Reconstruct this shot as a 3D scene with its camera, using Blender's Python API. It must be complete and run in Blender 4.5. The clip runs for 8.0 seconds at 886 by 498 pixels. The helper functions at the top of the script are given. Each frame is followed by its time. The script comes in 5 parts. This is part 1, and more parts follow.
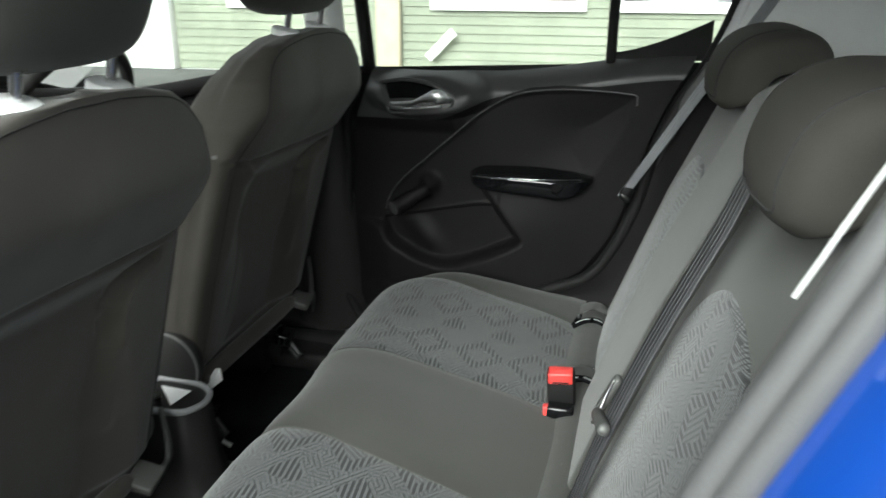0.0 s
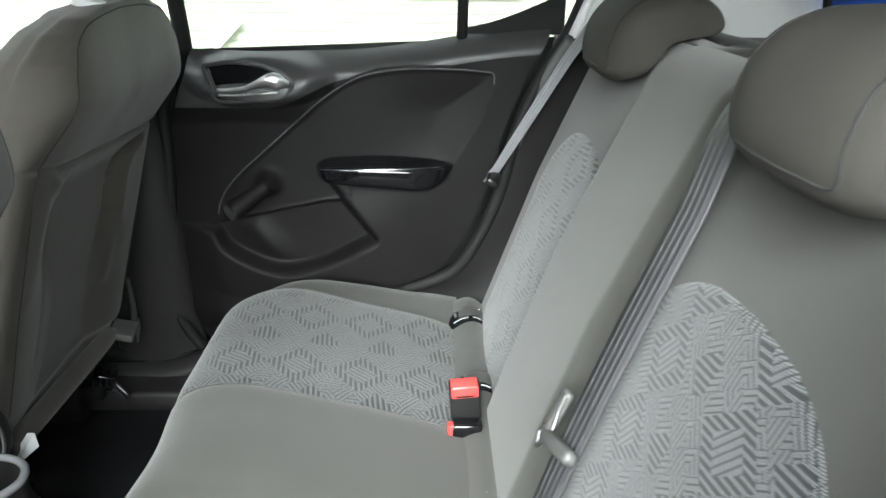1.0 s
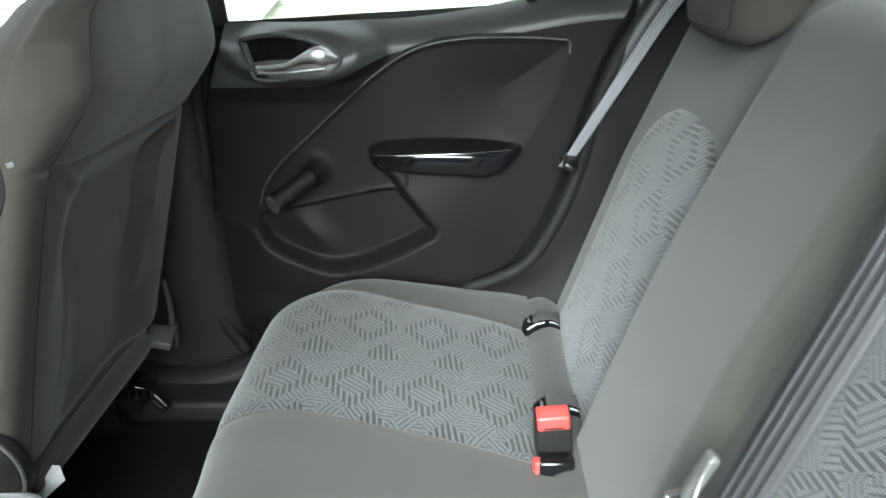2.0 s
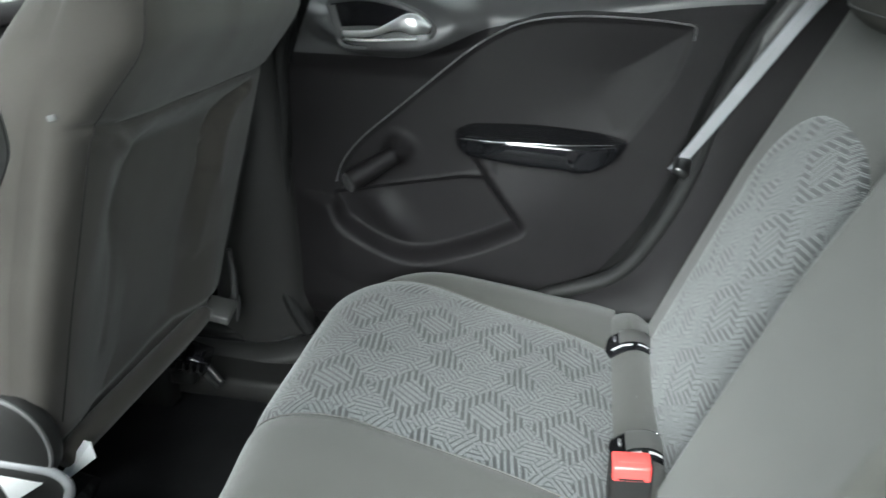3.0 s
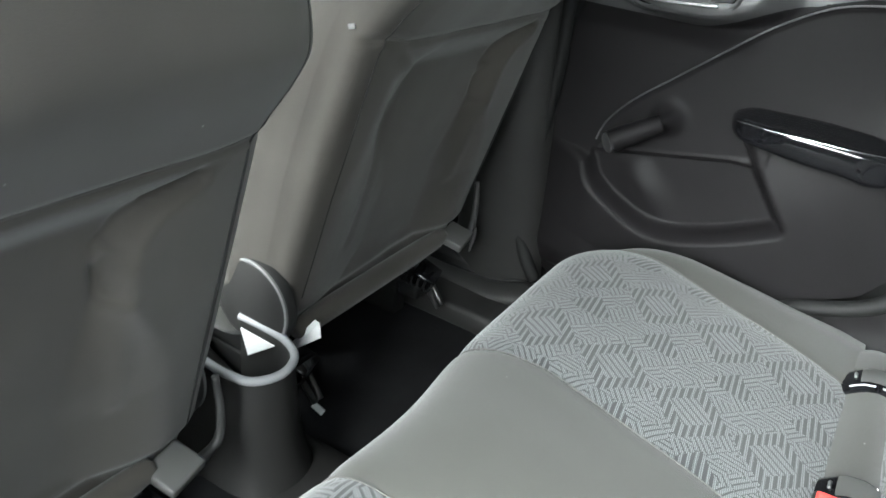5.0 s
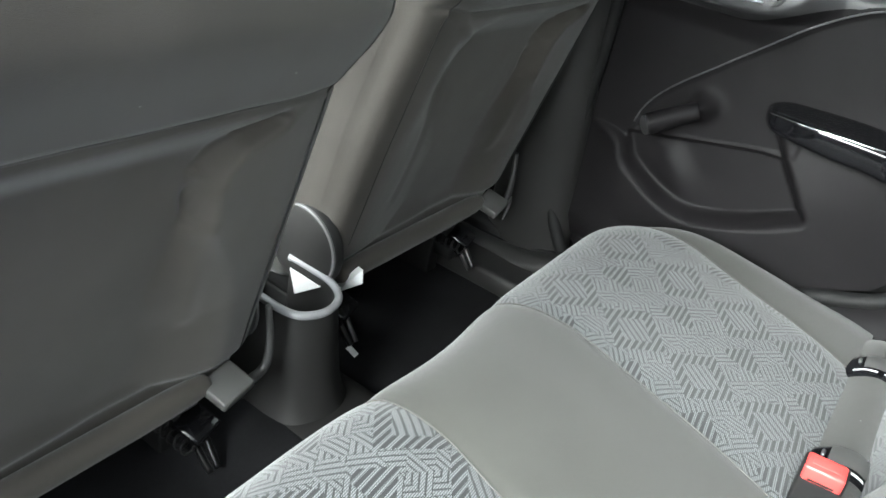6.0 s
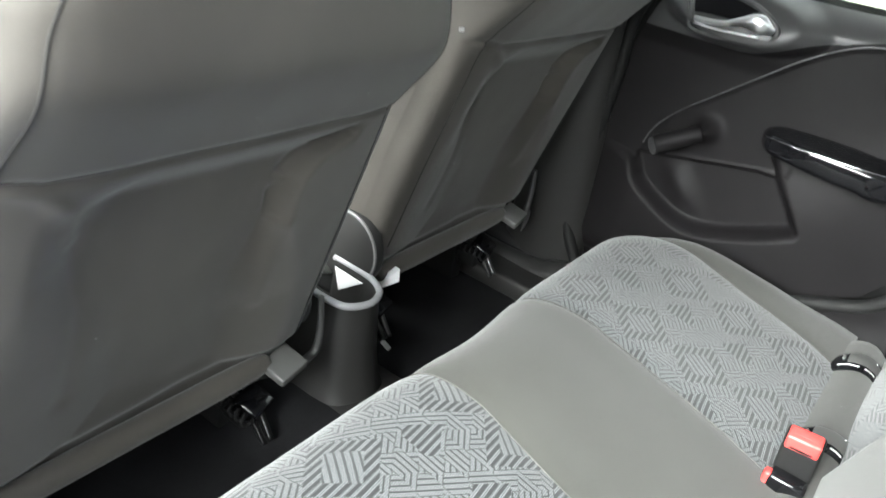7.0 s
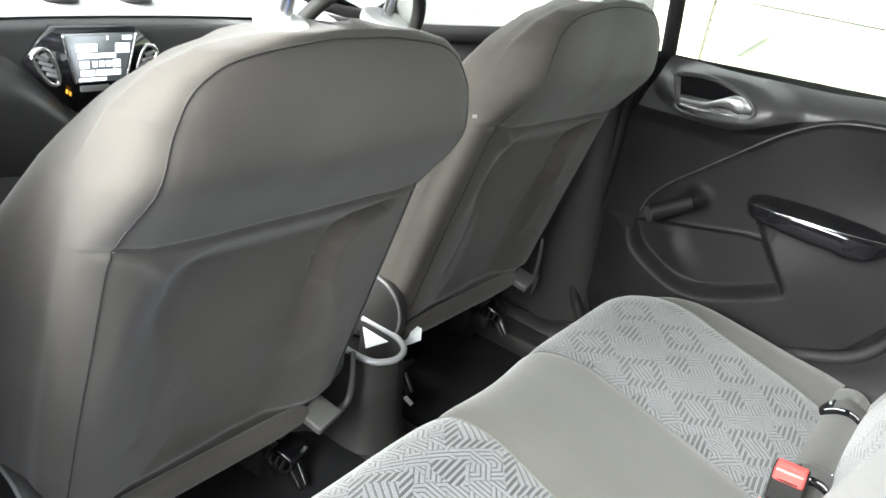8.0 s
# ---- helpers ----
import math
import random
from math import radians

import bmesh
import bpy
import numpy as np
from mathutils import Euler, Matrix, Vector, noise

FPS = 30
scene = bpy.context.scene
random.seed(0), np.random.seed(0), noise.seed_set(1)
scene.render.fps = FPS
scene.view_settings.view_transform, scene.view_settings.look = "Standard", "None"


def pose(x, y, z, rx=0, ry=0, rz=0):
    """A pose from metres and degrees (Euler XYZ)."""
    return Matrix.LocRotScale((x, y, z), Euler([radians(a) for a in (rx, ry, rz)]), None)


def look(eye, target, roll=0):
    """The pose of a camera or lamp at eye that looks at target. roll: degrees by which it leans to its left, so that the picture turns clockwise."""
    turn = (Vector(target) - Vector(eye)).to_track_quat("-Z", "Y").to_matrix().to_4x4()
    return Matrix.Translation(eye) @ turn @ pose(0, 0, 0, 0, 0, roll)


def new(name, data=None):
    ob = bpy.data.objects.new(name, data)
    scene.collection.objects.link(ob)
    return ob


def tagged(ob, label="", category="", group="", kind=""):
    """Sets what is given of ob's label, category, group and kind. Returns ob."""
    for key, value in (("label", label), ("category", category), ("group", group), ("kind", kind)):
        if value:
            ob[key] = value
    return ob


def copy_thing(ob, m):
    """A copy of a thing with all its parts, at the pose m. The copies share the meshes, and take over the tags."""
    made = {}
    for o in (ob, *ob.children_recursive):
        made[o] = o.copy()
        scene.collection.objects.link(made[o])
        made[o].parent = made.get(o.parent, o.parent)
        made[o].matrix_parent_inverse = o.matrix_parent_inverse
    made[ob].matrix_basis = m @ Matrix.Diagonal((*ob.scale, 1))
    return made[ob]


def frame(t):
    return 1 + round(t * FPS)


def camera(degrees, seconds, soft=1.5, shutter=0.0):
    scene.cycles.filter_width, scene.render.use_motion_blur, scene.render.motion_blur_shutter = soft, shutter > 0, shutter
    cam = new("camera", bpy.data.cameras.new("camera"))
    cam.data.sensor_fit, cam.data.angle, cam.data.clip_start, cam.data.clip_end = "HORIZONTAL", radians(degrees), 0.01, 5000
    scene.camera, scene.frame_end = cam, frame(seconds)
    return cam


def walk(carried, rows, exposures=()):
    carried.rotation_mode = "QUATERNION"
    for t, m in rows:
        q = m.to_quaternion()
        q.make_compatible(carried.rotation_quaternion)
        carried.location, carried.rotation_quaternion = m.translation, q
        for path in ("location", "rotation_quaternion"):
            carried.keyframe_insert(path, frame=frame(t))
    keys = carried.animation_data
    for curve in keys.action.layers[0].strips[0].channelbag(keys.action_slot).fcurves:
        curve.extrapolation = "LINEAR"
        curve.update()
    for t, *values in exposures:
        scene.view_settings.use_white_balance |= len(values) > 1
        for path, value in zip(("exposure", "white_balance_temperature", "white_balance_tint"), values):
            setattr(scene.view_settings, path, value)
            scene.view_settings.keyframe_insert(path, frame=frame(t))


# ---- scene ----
cam = camera(60.4, 8.0, soft=1.5, shutter=0.5)
METRES, EYE, TILT, LEAN, TURN = 0.98, 1.20, -20.0, 0.0, 15.0
ROWS = [
    (0.0, 0.0, 0.0, 0.0, -0.0, 0.0, 0.0),
    (0.5, -0.0622, 0.1057, 0.0217, -7.88, -0.05, 2.82),
    (1.0, -0.1046, 0.1851, 0.0228, -15.12, -1.37, 4.8),
    (2.5, -0.0877, 0.4432, 0.0784, -9.24, -3.7, 4.18),
    (3.0, -0.0674, 0.4873, 0.0778, -4.96, -4.24, 0.22),
    (3.5, -0.0759, 0.521, 0.0847, 2.24, -5.04, -3.25),
    (4.0, -0.0759, 0.5318, 0.0879, 7.68, -6.4, -6.41),
    (4.5, -0.0714, 0.5124, 0.0802, 11.65, -7.94, -8.83),
    (5.0, -0.0645, 0.4867, 0.0749, 14.37, -9.57, -11.76),
    (6.5, -0.0604, 0.3399, 0.0492, 17.29, -12.16, -17.04),
    (7.0, -0.0516, 0.26, 0.0432, 17.75, -10.38, -16.96),
    (7.5, -0.044, 0.1841, 0.0397, 17.79, -6.56, -16.1),
    (8.0, -0.0244, 0.1255, 0.0411, 18.3, -5.06, -15.93),
]
walk(cam, [(t, pose(0, 0, EYE, TILT, LEAN, TURN) @ pose(METRES * x, METRES * y, METRES * z, 90 + pitch, roll, yaw)) for t, x, y, z, yaw, pitch, roll in ROWS],
     exposures=[(0.0, 1.32, 6350, 0), (0.4, 1.8, 6250, -2), (0.7, 2.1, 6250, 0), (1.0, 2.4, 6250, 3), (2.5, 2.56, 6050, 0), (3.5, 2.74, 6080, 0), (4.5, 2.93, 6100, 1), (6.5, 2.9, 6250, 3), (7.2, 3.0, 6350, 4), (8.0, 3.08, 6400, 6)])

# ---------------------------------------------------------------- light
world = bpy.data.worlds.new("sky")
scene.world = world
world.use_nodes = True
wn = world.node_tree.nodes
sky = wn.new("ShaderNodeTexSky")
sky.sky_type, sky.sun_disc = "NISHITA", False
sky.sun_elevation, sky.sun_rotation = radians(30), radians(188)
sky.air_density, sky.dust_density = 1.0, 4.0
wn["Background"].inputs["Strength"].default_value = 0.175
haze = wn.new("ShaderNodeHueSaturation")
haze.inputs["Saturation"].default_value = 0.05
world.node_tree.links.new(sky.outputs[0], haze.inputs["Color"])
world.node_tree.links.new(haze.outputs[0], wn["Background"].inputs["Color"])
sun_data = bpy.data.lights.new("sun", "SUN")
sun_data.energy, sun_data.angle, sun_data.color = 1.5, radians(45), (1.0, 0.99, 0.97)
sun = new("sun", sun_data)
sun.matrix_world = look((-1.2, -8.0, 5.9), (0, 1, 0.5))

# ---------------------------------------------------------------- materials


def math_node(n, l, op, a, b=None, c=None):
    m = n.new("ShaderNodeMath")
    m.operation = op
    for i, v in enumerate((a, b, c)):
        if v is None:
            continue
        if isinstance(v, (int, float)):
            m.inputs[i].default_value = v
        else:
            l.new(v, m.inputs[i])
    return m.outputs[0]


def material(name, color, rough=0.6, metal=0.0, grain=0.0, scale=400.0, bump=0.0, spec=0.5, blotch=0.0, blotch_scale=9.0, coat=0.0, sheen=0.0, lint=0.0):
    """Plain surface with fine grain, broad wear and relief."""
    m = bpy.data.materials.new(name)
    m.use_nodes = True
    n, l = m.node_tree.nodes, m.node_tree.links
    b = n["Principled BSDF"]
    b.inputs["Base Color"].default_value = (*color, 1)
    b.inputs["Roughness"].default_value = rough
    b.inputs["Metallic"].default_value = metal
    b.inputs["Specular IOR Level"].default_value = spec
    b.inputs["Coat Weight"].default_value = coat
    b.inputs["Sheen Weight"].default_value = sheen
    co = n.new("ShaderNodeTexCoord")
    if grain or blotch:
        fine = n.new("ShaderNodeTexNoise")
        fine.inputs["Scale"].default_value, fine.inputs["Detail"].default_value = scale, 2
        wide = n.new("ShaderNodeTexNoise")
        wide.inputs["Scale"].default_value, wide.inputs["Detail"].default_value = blotch_scale, 4
        l.new(co.outputs["Object"], fine.inputs["Vector"])
        l.new(co.outputs["Object"], wide.inputs["Vector"])
        v1 = n.new("ShaderNodeMapRange")
        v1.inputs["To Min"].default_value, v1.inputs["To Max"].default_value = 1 - grain, 1 + grain
        v2 = n.new("ShaderNodeMapRange")
        v2.inputs["From Min"].default_value, v2.inputs["From Max"].default_value = 0.3, 0.7
        v2.inputs["To Min"].default_value, v2.inputs["To Max"].default_value = 1 - blotch, 1 + blotch
        l.new(fine.outputs["Fac"], v1.inputs["Value"])
        l.new(wide.outputs["Fac"], v2.inputs["Value"])
        mul = n.new("ShaderNodeMath")
        mul.operation = "MULTIPLY"
        l.new(v1.outputs[0], mul.inputs[0])
        l.new(v2.outputs[0], mul.inputs[1])
        hsv = n.new("ShaderNodeHueSaturation")
        hsv.inputs["Color"].default_value = (*color, 1)
        l.new(mul.outputs[0], hsv.inputs["Value"])
        l.new(hsv.outputs[0], b.inputs["Base Color"])
        if lint:
            cells = n.new("ShaderNodeTexVoronoi")
            cells.inputs["Scale"].default_value = 42.0
            l.new(co.outputs["Object"], cells.inputs["Vector"])
            dot = math_node(n, l, "LESS_THAN", cells.outputs["Distance"], 0.045)
            pick = n.new("ShaderNodeSeparateColor")
            l.new(cells.outputs["Color"], pick.inputs[0])
            fleck = math_node(n, l, "MULTIPLY", math_node(n, l, "MULTIPLY", dot, math_node(n, l, "GREATER_THAN", pick.outputs[0], 0.93)), lint)
            over = n.new("ShaderNodeMix")
            over.data_type = "RGBA"
            over.inputs["B"].default_value = (0.5, 0.5, 0.48, 1)
            l.new(fleck, over.inputs["Factor"])
            l.new(hsv.outputs[0], over.inputs["A"])
            l.new(over.outputs["Result"], b.inputs["Base Color"])
        if bump:
            bp = n.new("ShaderNodeBump")
            bp.inputs["Strength"].default_value, bp.inputs["Distance"].default_value = bump, 0.0006
            l.new(fine.outputs["Fac"], bp.inputs["Height"])
            l.new(bp.outputs[0], b.inputs["Normal"])
    return m


def woven_pattern(name):
    """Grey upholstery with a lattice of slanted cells, each striped in one of three directions."""
    m = bpy.data.materials.new(name)
    m.use_nodes = True
    n, l = m.node_tree.nodes, m.node_tree.links
    b = n["Principled BSDF"]
    b.inputs["Roughness"].default_value = 0.9
    b.inputs["Specular IOR Level"].default_value = 0.25
    b.inputs["Sheen Weight"].default_value = 0.25
    uv = n.new("ShaderNodeUVMap")
    uv.uv_map = "UVMap"
    sep = n.new("ShaderNodeSeparateXYZ")
    l.new(uv.outputs[0], sep.inputs[0])
    u, v = sep.outputs[0], sep.outputs[1]
    M = lambda op, a, b=None, c=None: math_node(n, l, op, a, b, c)
    near_cell = lambda x, p: M("SUBTRACT", x, M("MULTIPLY", M("ROUND", M("DIVIDE", x, p)), p))
    pitch, row = 0.0985, 0.174

    def diamond(du, dv, ru, rv):
        """Lozenge distance from the nearest knot of a slanted net, one at its corners."""
        a = near_cell(M("ADD", v, -0.414 - dv), pitch)
        b = near_cell(M("ADD", u, -1.19 - du), row)
        return M("ADD", M("DIVIDE", M("ABSOLUTE", a), rv), M("DIVIDE", M("ABSOLUTE", b), ru)), a, b

    # ring of broad dark bars, all running across the seat
    r, _, _ = diamond(0.0, 0.0, 0.056, 0.0495)
    ring = M("MULTIPLY", M("LESS_THAN", r, 1.0), M("GREATER_THAN", r, 0.56))
    # small arrowheads between the rings
    g, _, gb = diamond(-0.087, 0.030, 0.034, 0.027)
    head = M("MULTIPLY", M("LESS_THAN", g, 1.0), M("GREATER_THAN", gb, -0.012))
    bold = M("MAXIMUM", ring, head)
    bars = M("LESS_THAN", M("PINGPONG", M("DIVIDE", M("MULTIPLY_ADD", u, 0.10, v), 0.0080), 0.5), 0.27)
    core = M("MULTIPLY", M("LESS_THAN", r, 0.56), M("LESS_THAN", M("PINGPONG", M("DIVIDE", M("MULTIPLY_ADD", v, 0.7, u), 0.0105), 0.5), 0.16))
    # elsewhere narrow bands, outlined thinly, in three directions
    h = 0.027
    a_ = M("DIVIDE", u, h)
    b_ = M("DIVIDE", M("MULTIPLY_ADD", v, 0.80, M("MULTIPLY", u, -0.6)), h)
    c_ = M("DIVIDE", M("MULTIPLY_ADD", v, -0.80, M("MULTIPLY", u, -0.6)), h)
    i_, j_, k_ = M("FLOOR", a_), M("FLOOR", b_), M("FLOOR", c_)
    kind = M("FLOOR", M("FLOORED_MODULO", M("ADD", M("MULTIPLY_ADD", j_, 2.0, 0.5), M("ADD", i_, M("MULTIPLY", k_, 4.0))), 3.0))
    k0, k1, k2 = (M("COMPARE", kind, float(i), 0.1) for i in range(3))
    coord = M("ADD", M("MULTIPLY", k0, b_), M("ADD", M("MULTIPLY", k1, c_), M("MULTIPLY", k2, a_)))
    hatch = M("LESS_THAN", M("PINGPONG", M("MULTIPLY", coord, 4.0), 0.5), 0.155)
    plain = M("MULTIPLY", M("SUBTRACT", 1.0, bold), M("GREATER_THAN", r, 0.56))
    shade = M("ADD", M("MULTIPLY", bold, bars), M("ADD", M("MULTIPLY", core, 0.85), M("MULTIPLY", plain, M("MULTIPLY", hatch, 0.95))))
    # pale threads across the seat, broken by the warp
    wa = M("PINGPONG", M("DIVIDE", M("MULTIPLY_ADD", u, 0.12, v), 0.0022), 0.5)
    wb = M("PINGPONG", M("DIVIDE", M("MULTIPLY_ADD", v, 0.8, u), 0.0029), 0.5)
    weave = M("MULTIPLY", M("MULTIPLY", M("MULTIPLY", wa, 2.0), M("MULTIPLY_ADD", wb, 1.0, 0.5)), 1.33)
    no = n.new("ShaderNodeTexNoise")
    no.inputs["Scale"].default_value = 25.0
    l.new(uv.outputs[0], no.inputs["Vector"])
    lightv = M("MULTIPLY", M("MULTIPLY_ADD", weave, 1.25, 0.30), M("MULTIPLY_ADD", no.outputs["Fac"], 0.35, 0.83))
    mix = n.new("ShaderNodeMix")
    mix.data_type = "RGBA"
    l.new(shade, mix.inputs["Factor"])
    lightc = n.new("ShaderNodeVectorMath")
    lightc.operation = "SCALE"
    lightc.inputs[0].default_value = (0.092, 0.0965, 0.099)
    l.new(lightv, lightc.inputs["Scale"])
    l.new(lightc.outputs[0], mix.inputs["A"])
    mix.inputs["B"].default_value = (0.016, 0.017, 0.018, 1)
    l.new(mix.outputs["Result"], b.inputs["Base Color"])
    bp = n.new("ShaderNodeBump")
    bp.inputs["Strength"].default_value, bp.inputs["Distance"].default_value = 0.5, 0.0005
    l.new(M("SUBTRACT", M("MULTIPLY", weave, 0.5), shade), bp.inputs["Height"])
    l.new(bp.outputs[0], b.inputs["Normal"])
    return m


FABRIC = material("charcoal_fabric", (0.0425, 0.0425, 0.038), 0.92, grain=0.22, scale=1500, bump=0.5, spec=0.2, blotch=0.10, blotch_scale=7, lint=0.35)
HEADCLOTH = material("headrest_cloth", (0.043, 0.0405, 0.036), 0.88, grain=0.2, scale=1500, bump=0.45, spec=0.25, blotch=0.14, blotch_scale=9, lint=0.4)
SEATBACK = material("seat_back_cloth", (0.0510, 0.0462, 0.0398), 0.75, grain=0.15, scale=1300, bump=0.35, spec=0.3, blotch=0.16, blotch_scale=6, sheen=0.08, lint=0.6)
for cloth in (FABRIC, SEATBACK):
    cloth.node_tree.nodes["Principled BSDF"].inputs["Sheen Weight"].default_value = 0.2
PATTERN = woven_pattern("patterned_fabric")
SEAM = material("seam_thread", (0.02, 0.02, 0.02), 0.9, grain=0.3, scale=2500)
SEATSEAM = material("dull_seam", (0.018, 0.017, 0.016), 0.9, grain=0.3, scale=2500)
PIPING = material("seam_fold", (0.075, 0.072, 0.068), 0.85, grain=0.2, scale=1500)
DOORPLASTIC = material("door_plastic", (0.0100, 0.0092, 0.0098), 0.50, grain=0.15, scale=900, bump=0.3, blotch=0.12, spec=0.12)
# Upper door trim, its colour raised in place of light on the ledge.
DOORUPPER = material("lit_upper_trim", (0.045, 0.045, 0.046), 0.40, grain=0.12, scale=900, bump=0.2, blotch=0.1, spec=0.5)
# Pale colour stands in for windscreen glare on a black dashboard top.
DASHGLARE = material("glare_dash_top", (0.30, 0.30, 0.30), 0.45, grain=0.1, scale=900, bump=0.2, blotch=0.06)
# Paler than the door plastic: the ridge's highlight is painted in.
RIDGE = material("highlight_ridge", (0.075, 0.075, 0.075), 0.3, grain=0.1, scale=900, spec=0.6)
DASHTOP = material("dash_plastic", (0.025, 0.025, 0.026), 0.4, grain=0.12, scale=900, bump=0.1, blotch=0.1, spec=0.4)
PLASTIC = material("dark_plastic", (0.019, 0.0185, 0.018), 0.52, grain=0.15, scale=900, bump=0.3, blotch=0.12, spec=0.44)
GREYPLASTIC = material("grey_plastic", (0.17, 0.17, 0.17), 0.45, grain=0.1, scale=900, bump=0.2, blotch=0.06)
SILVER = material("silver_plastic", (0.26, 0.26, 0.27), 0.3, grain=0.06, scale=900, blotch=0.05)
MIDPLASTIC = material("mid_grey_plastic", (0.05, 0.05, 0.05), 0.45, grain=0.12, scale=900, bump=0.2, blotch=0.08)
COVERGREY = material("cover_grey", (0.085, 0.085, 0.082), 0.45, grain=0.1, scale=900, bump=0.2, blotch=0.06)
TONGUEGREY = material("tongue_grey", (0.085, 0.085, 0.083), 0.4, grain=0.1, scale=900, bump=0.2, blotch=0.06)
TRIM = material("light_trim", (0.80, 0.81, 0.81), 0.6, grain=0.05, scale=900, bump=0.25, blotch=0.03)
GLOSS = material("gloss_black", (0.006, 0.006, 0.007), 0.10, grain=0.1, scale=200, blotch=0.2, coat=0.15, spec=0.35)
CHROME = material("satin_chrome", (0.75, 0.75, 0.76), 0.18, metal=1.0, grain=0.04, scale=300, blotch=0.04)
DARKSTEEL = material("oiled_steel", (0.14, 0.14, 0.14), 0.28, metal=1.0, grain=0.1, scale=300, blotch=0.2)
LEVER = material("brushed_lever", (0.85, 0.85, 0.86), 0.38, metal=1.0, grain=0.03, scale=300, blotch=0.03)
STEEL = material("bare_steel", (0.5, 0.5, 0.5), 0.35, metal=1.0, grain=0.1, scale=300, blotch=0.2)
CARPET = material("black_carpet", (0.012, 0.012, 0.013), 0.97, grain=0.5, scale=700, bump=1.0, spec=0.1, blotch=0.25)
RUBBER = material("weather_seal", (0.08, 0.08, 0.082), 0.42, grain=0.15, scale=700, bump=0.2, blotch=0.1)
BLACKRUBBER = material("black_rubber", (0.011, 0.011, 0.011), 0.65, grain=0.2, scale=700, bump=0.2, blotch=0.1, spec=0.22)
PAINT = material("blue_car_paint", (0.006, 0.052, 0.31), 0.3, grain=0.06, scale=2500, blotch=0.04, coat=1.0)
RED = material("red_plastic", (0.70, 0.055, 0.05), 0.4, grain=0.04, scale=600, blotch=0.05)
WEBBING = material("belt_webbing", (0.040, 0.040, 0.043), 0.5, grain=0.25, scale=1500, bump=0.6, blotch=0.06)
# Paler copy of the belt webbing; window light is put into its colour.
LITWEB = material("lit_belt_webbing", (0.24, 0.245, 0.26), 0.55, grain=0.1, scale=1500, bump=0.3, blotch=0.06)
WHITETAG = material("white_print", (0.8, 0.8, 0.8), 0.5, grain=0.04, scale=500)
GROUND = material("grey_asphalt", (0.10, 0.10, 0.098), 0.9, grain=0.15, scale=90, bump=0.6, blotch=0.2, blotch_scale=0.6)
GREENWOOD = material("green_painted_boards", (0.20, 0.22, 0.165), 0.7, grain=0.12, scale=40, bump=0.3, blotch=0.2, blotch_scale=1.5)
CREAM = material("cream_paint", (0.42, 0.37, 0.27), 0.6, grain=0.06, scale=60, blotch=0.08)
WHITEPAINT = material("white_paint", (0.8, 0.8, 0.78), 0.6, grain=0.05, scale=60, blotch=0.05)
HEADLINER = material("headliner_cloth", (0.66, 0.66, 0.64), 0.95, grain=0.1, scale=900, bump=0.4, blotch=0.04)


def glowing(name, color, strength):
    m = bpy.data.materials.new(name)
    m.use_nodes = True
    b = m.node_tree.nodes["Principled BSDF"]
    b.inputs["Base Color"].default_value = (*color, 1)
    b.inputs["Emission Color"].default_value = (*color, 1)
    b.inputs["Emission Strength"].default_value = strength
    b.inputs["Roughness"].default_value = 0.65
    b.inputs["Specular IOR Level"].default_value = 0.2
    return m


GLOWWHITE = glowing("display_white", (0.9, 0.95, 1.0), 0.3)
GLOWGREY = glowing("display_grey", (0.16, 0.175, 0.19), 0.03)
GLOWAMBER = glowing("amber_lamp", (1.0, 0.45, 0.05), 0.1)

GLASS = bpy.data.materials.new("window_glass")
GLASS.use_nodes = True
gn, gl = GLASS.node_tree.nodes, GLASS.node_tree.links
gn.remove(gn["Principled BSDF"])
g_clear = gn.new("ShaderNodeBsdfTransparent")
g_clear.inputs[0].default_value = (0.9, 0.94, 0.91, 1)
g_shine = gn.new("ShaderNodeBsdfGlossy")
g_shine.inputs["Roughness"].default_value = 0.02
g_fresnel = gn.new("ShaderNodeFresnel")
g_fresnel.inputs[0].default_value = 1.45
g_mix = gn.new("ShaderNodeMixShader")
gl.new(g_fresnel.outputs[0], g_mix.inputs[0])
gl.new(g_clear.outputs[0], g_mix.inputs[1])
gl.new(g_shine.outputs[0], g_mix.inputs[2])
gl.new(g_mix.outputs[0], gn["Material Output"].inputs[0])

# ---------------------------------------------------------------- mesh helpers


def thing(name, label, category, at=(0, 0, 0), group="", kind=""):
    ob = new(name)
    ob.empty_display_size = 0.05
    ob.matrix_world = Matrix.Translation(at)
    return tagged(ob, label, category, group, kind)


def solid(name, bm, mat, smooth=True):
    me = bpy.data.meshes.new(name)
    bmesh.ops.recalc_face_normals(bm, faces=bm.faces)
    for f in bm.faces:
        f.smooth = smooth
    bm.to_mesh(me)
    bm.free()
    me.materials.append(mat)
    return new(name, me)


def part(name, bm, mat, parent, label="", smooth=True):
    """A bmesh in world places as one mesh object under a thing or a part."""
    ob = solid(name, bm, mat, smooth)
    ob.parent = parent
    ob.matrix_parent_inverse = parent.matrix_basis.inverted() if parent.parent is None else Matrix.Identity(4)
    if label:
        ob["label"] = label
    return ob


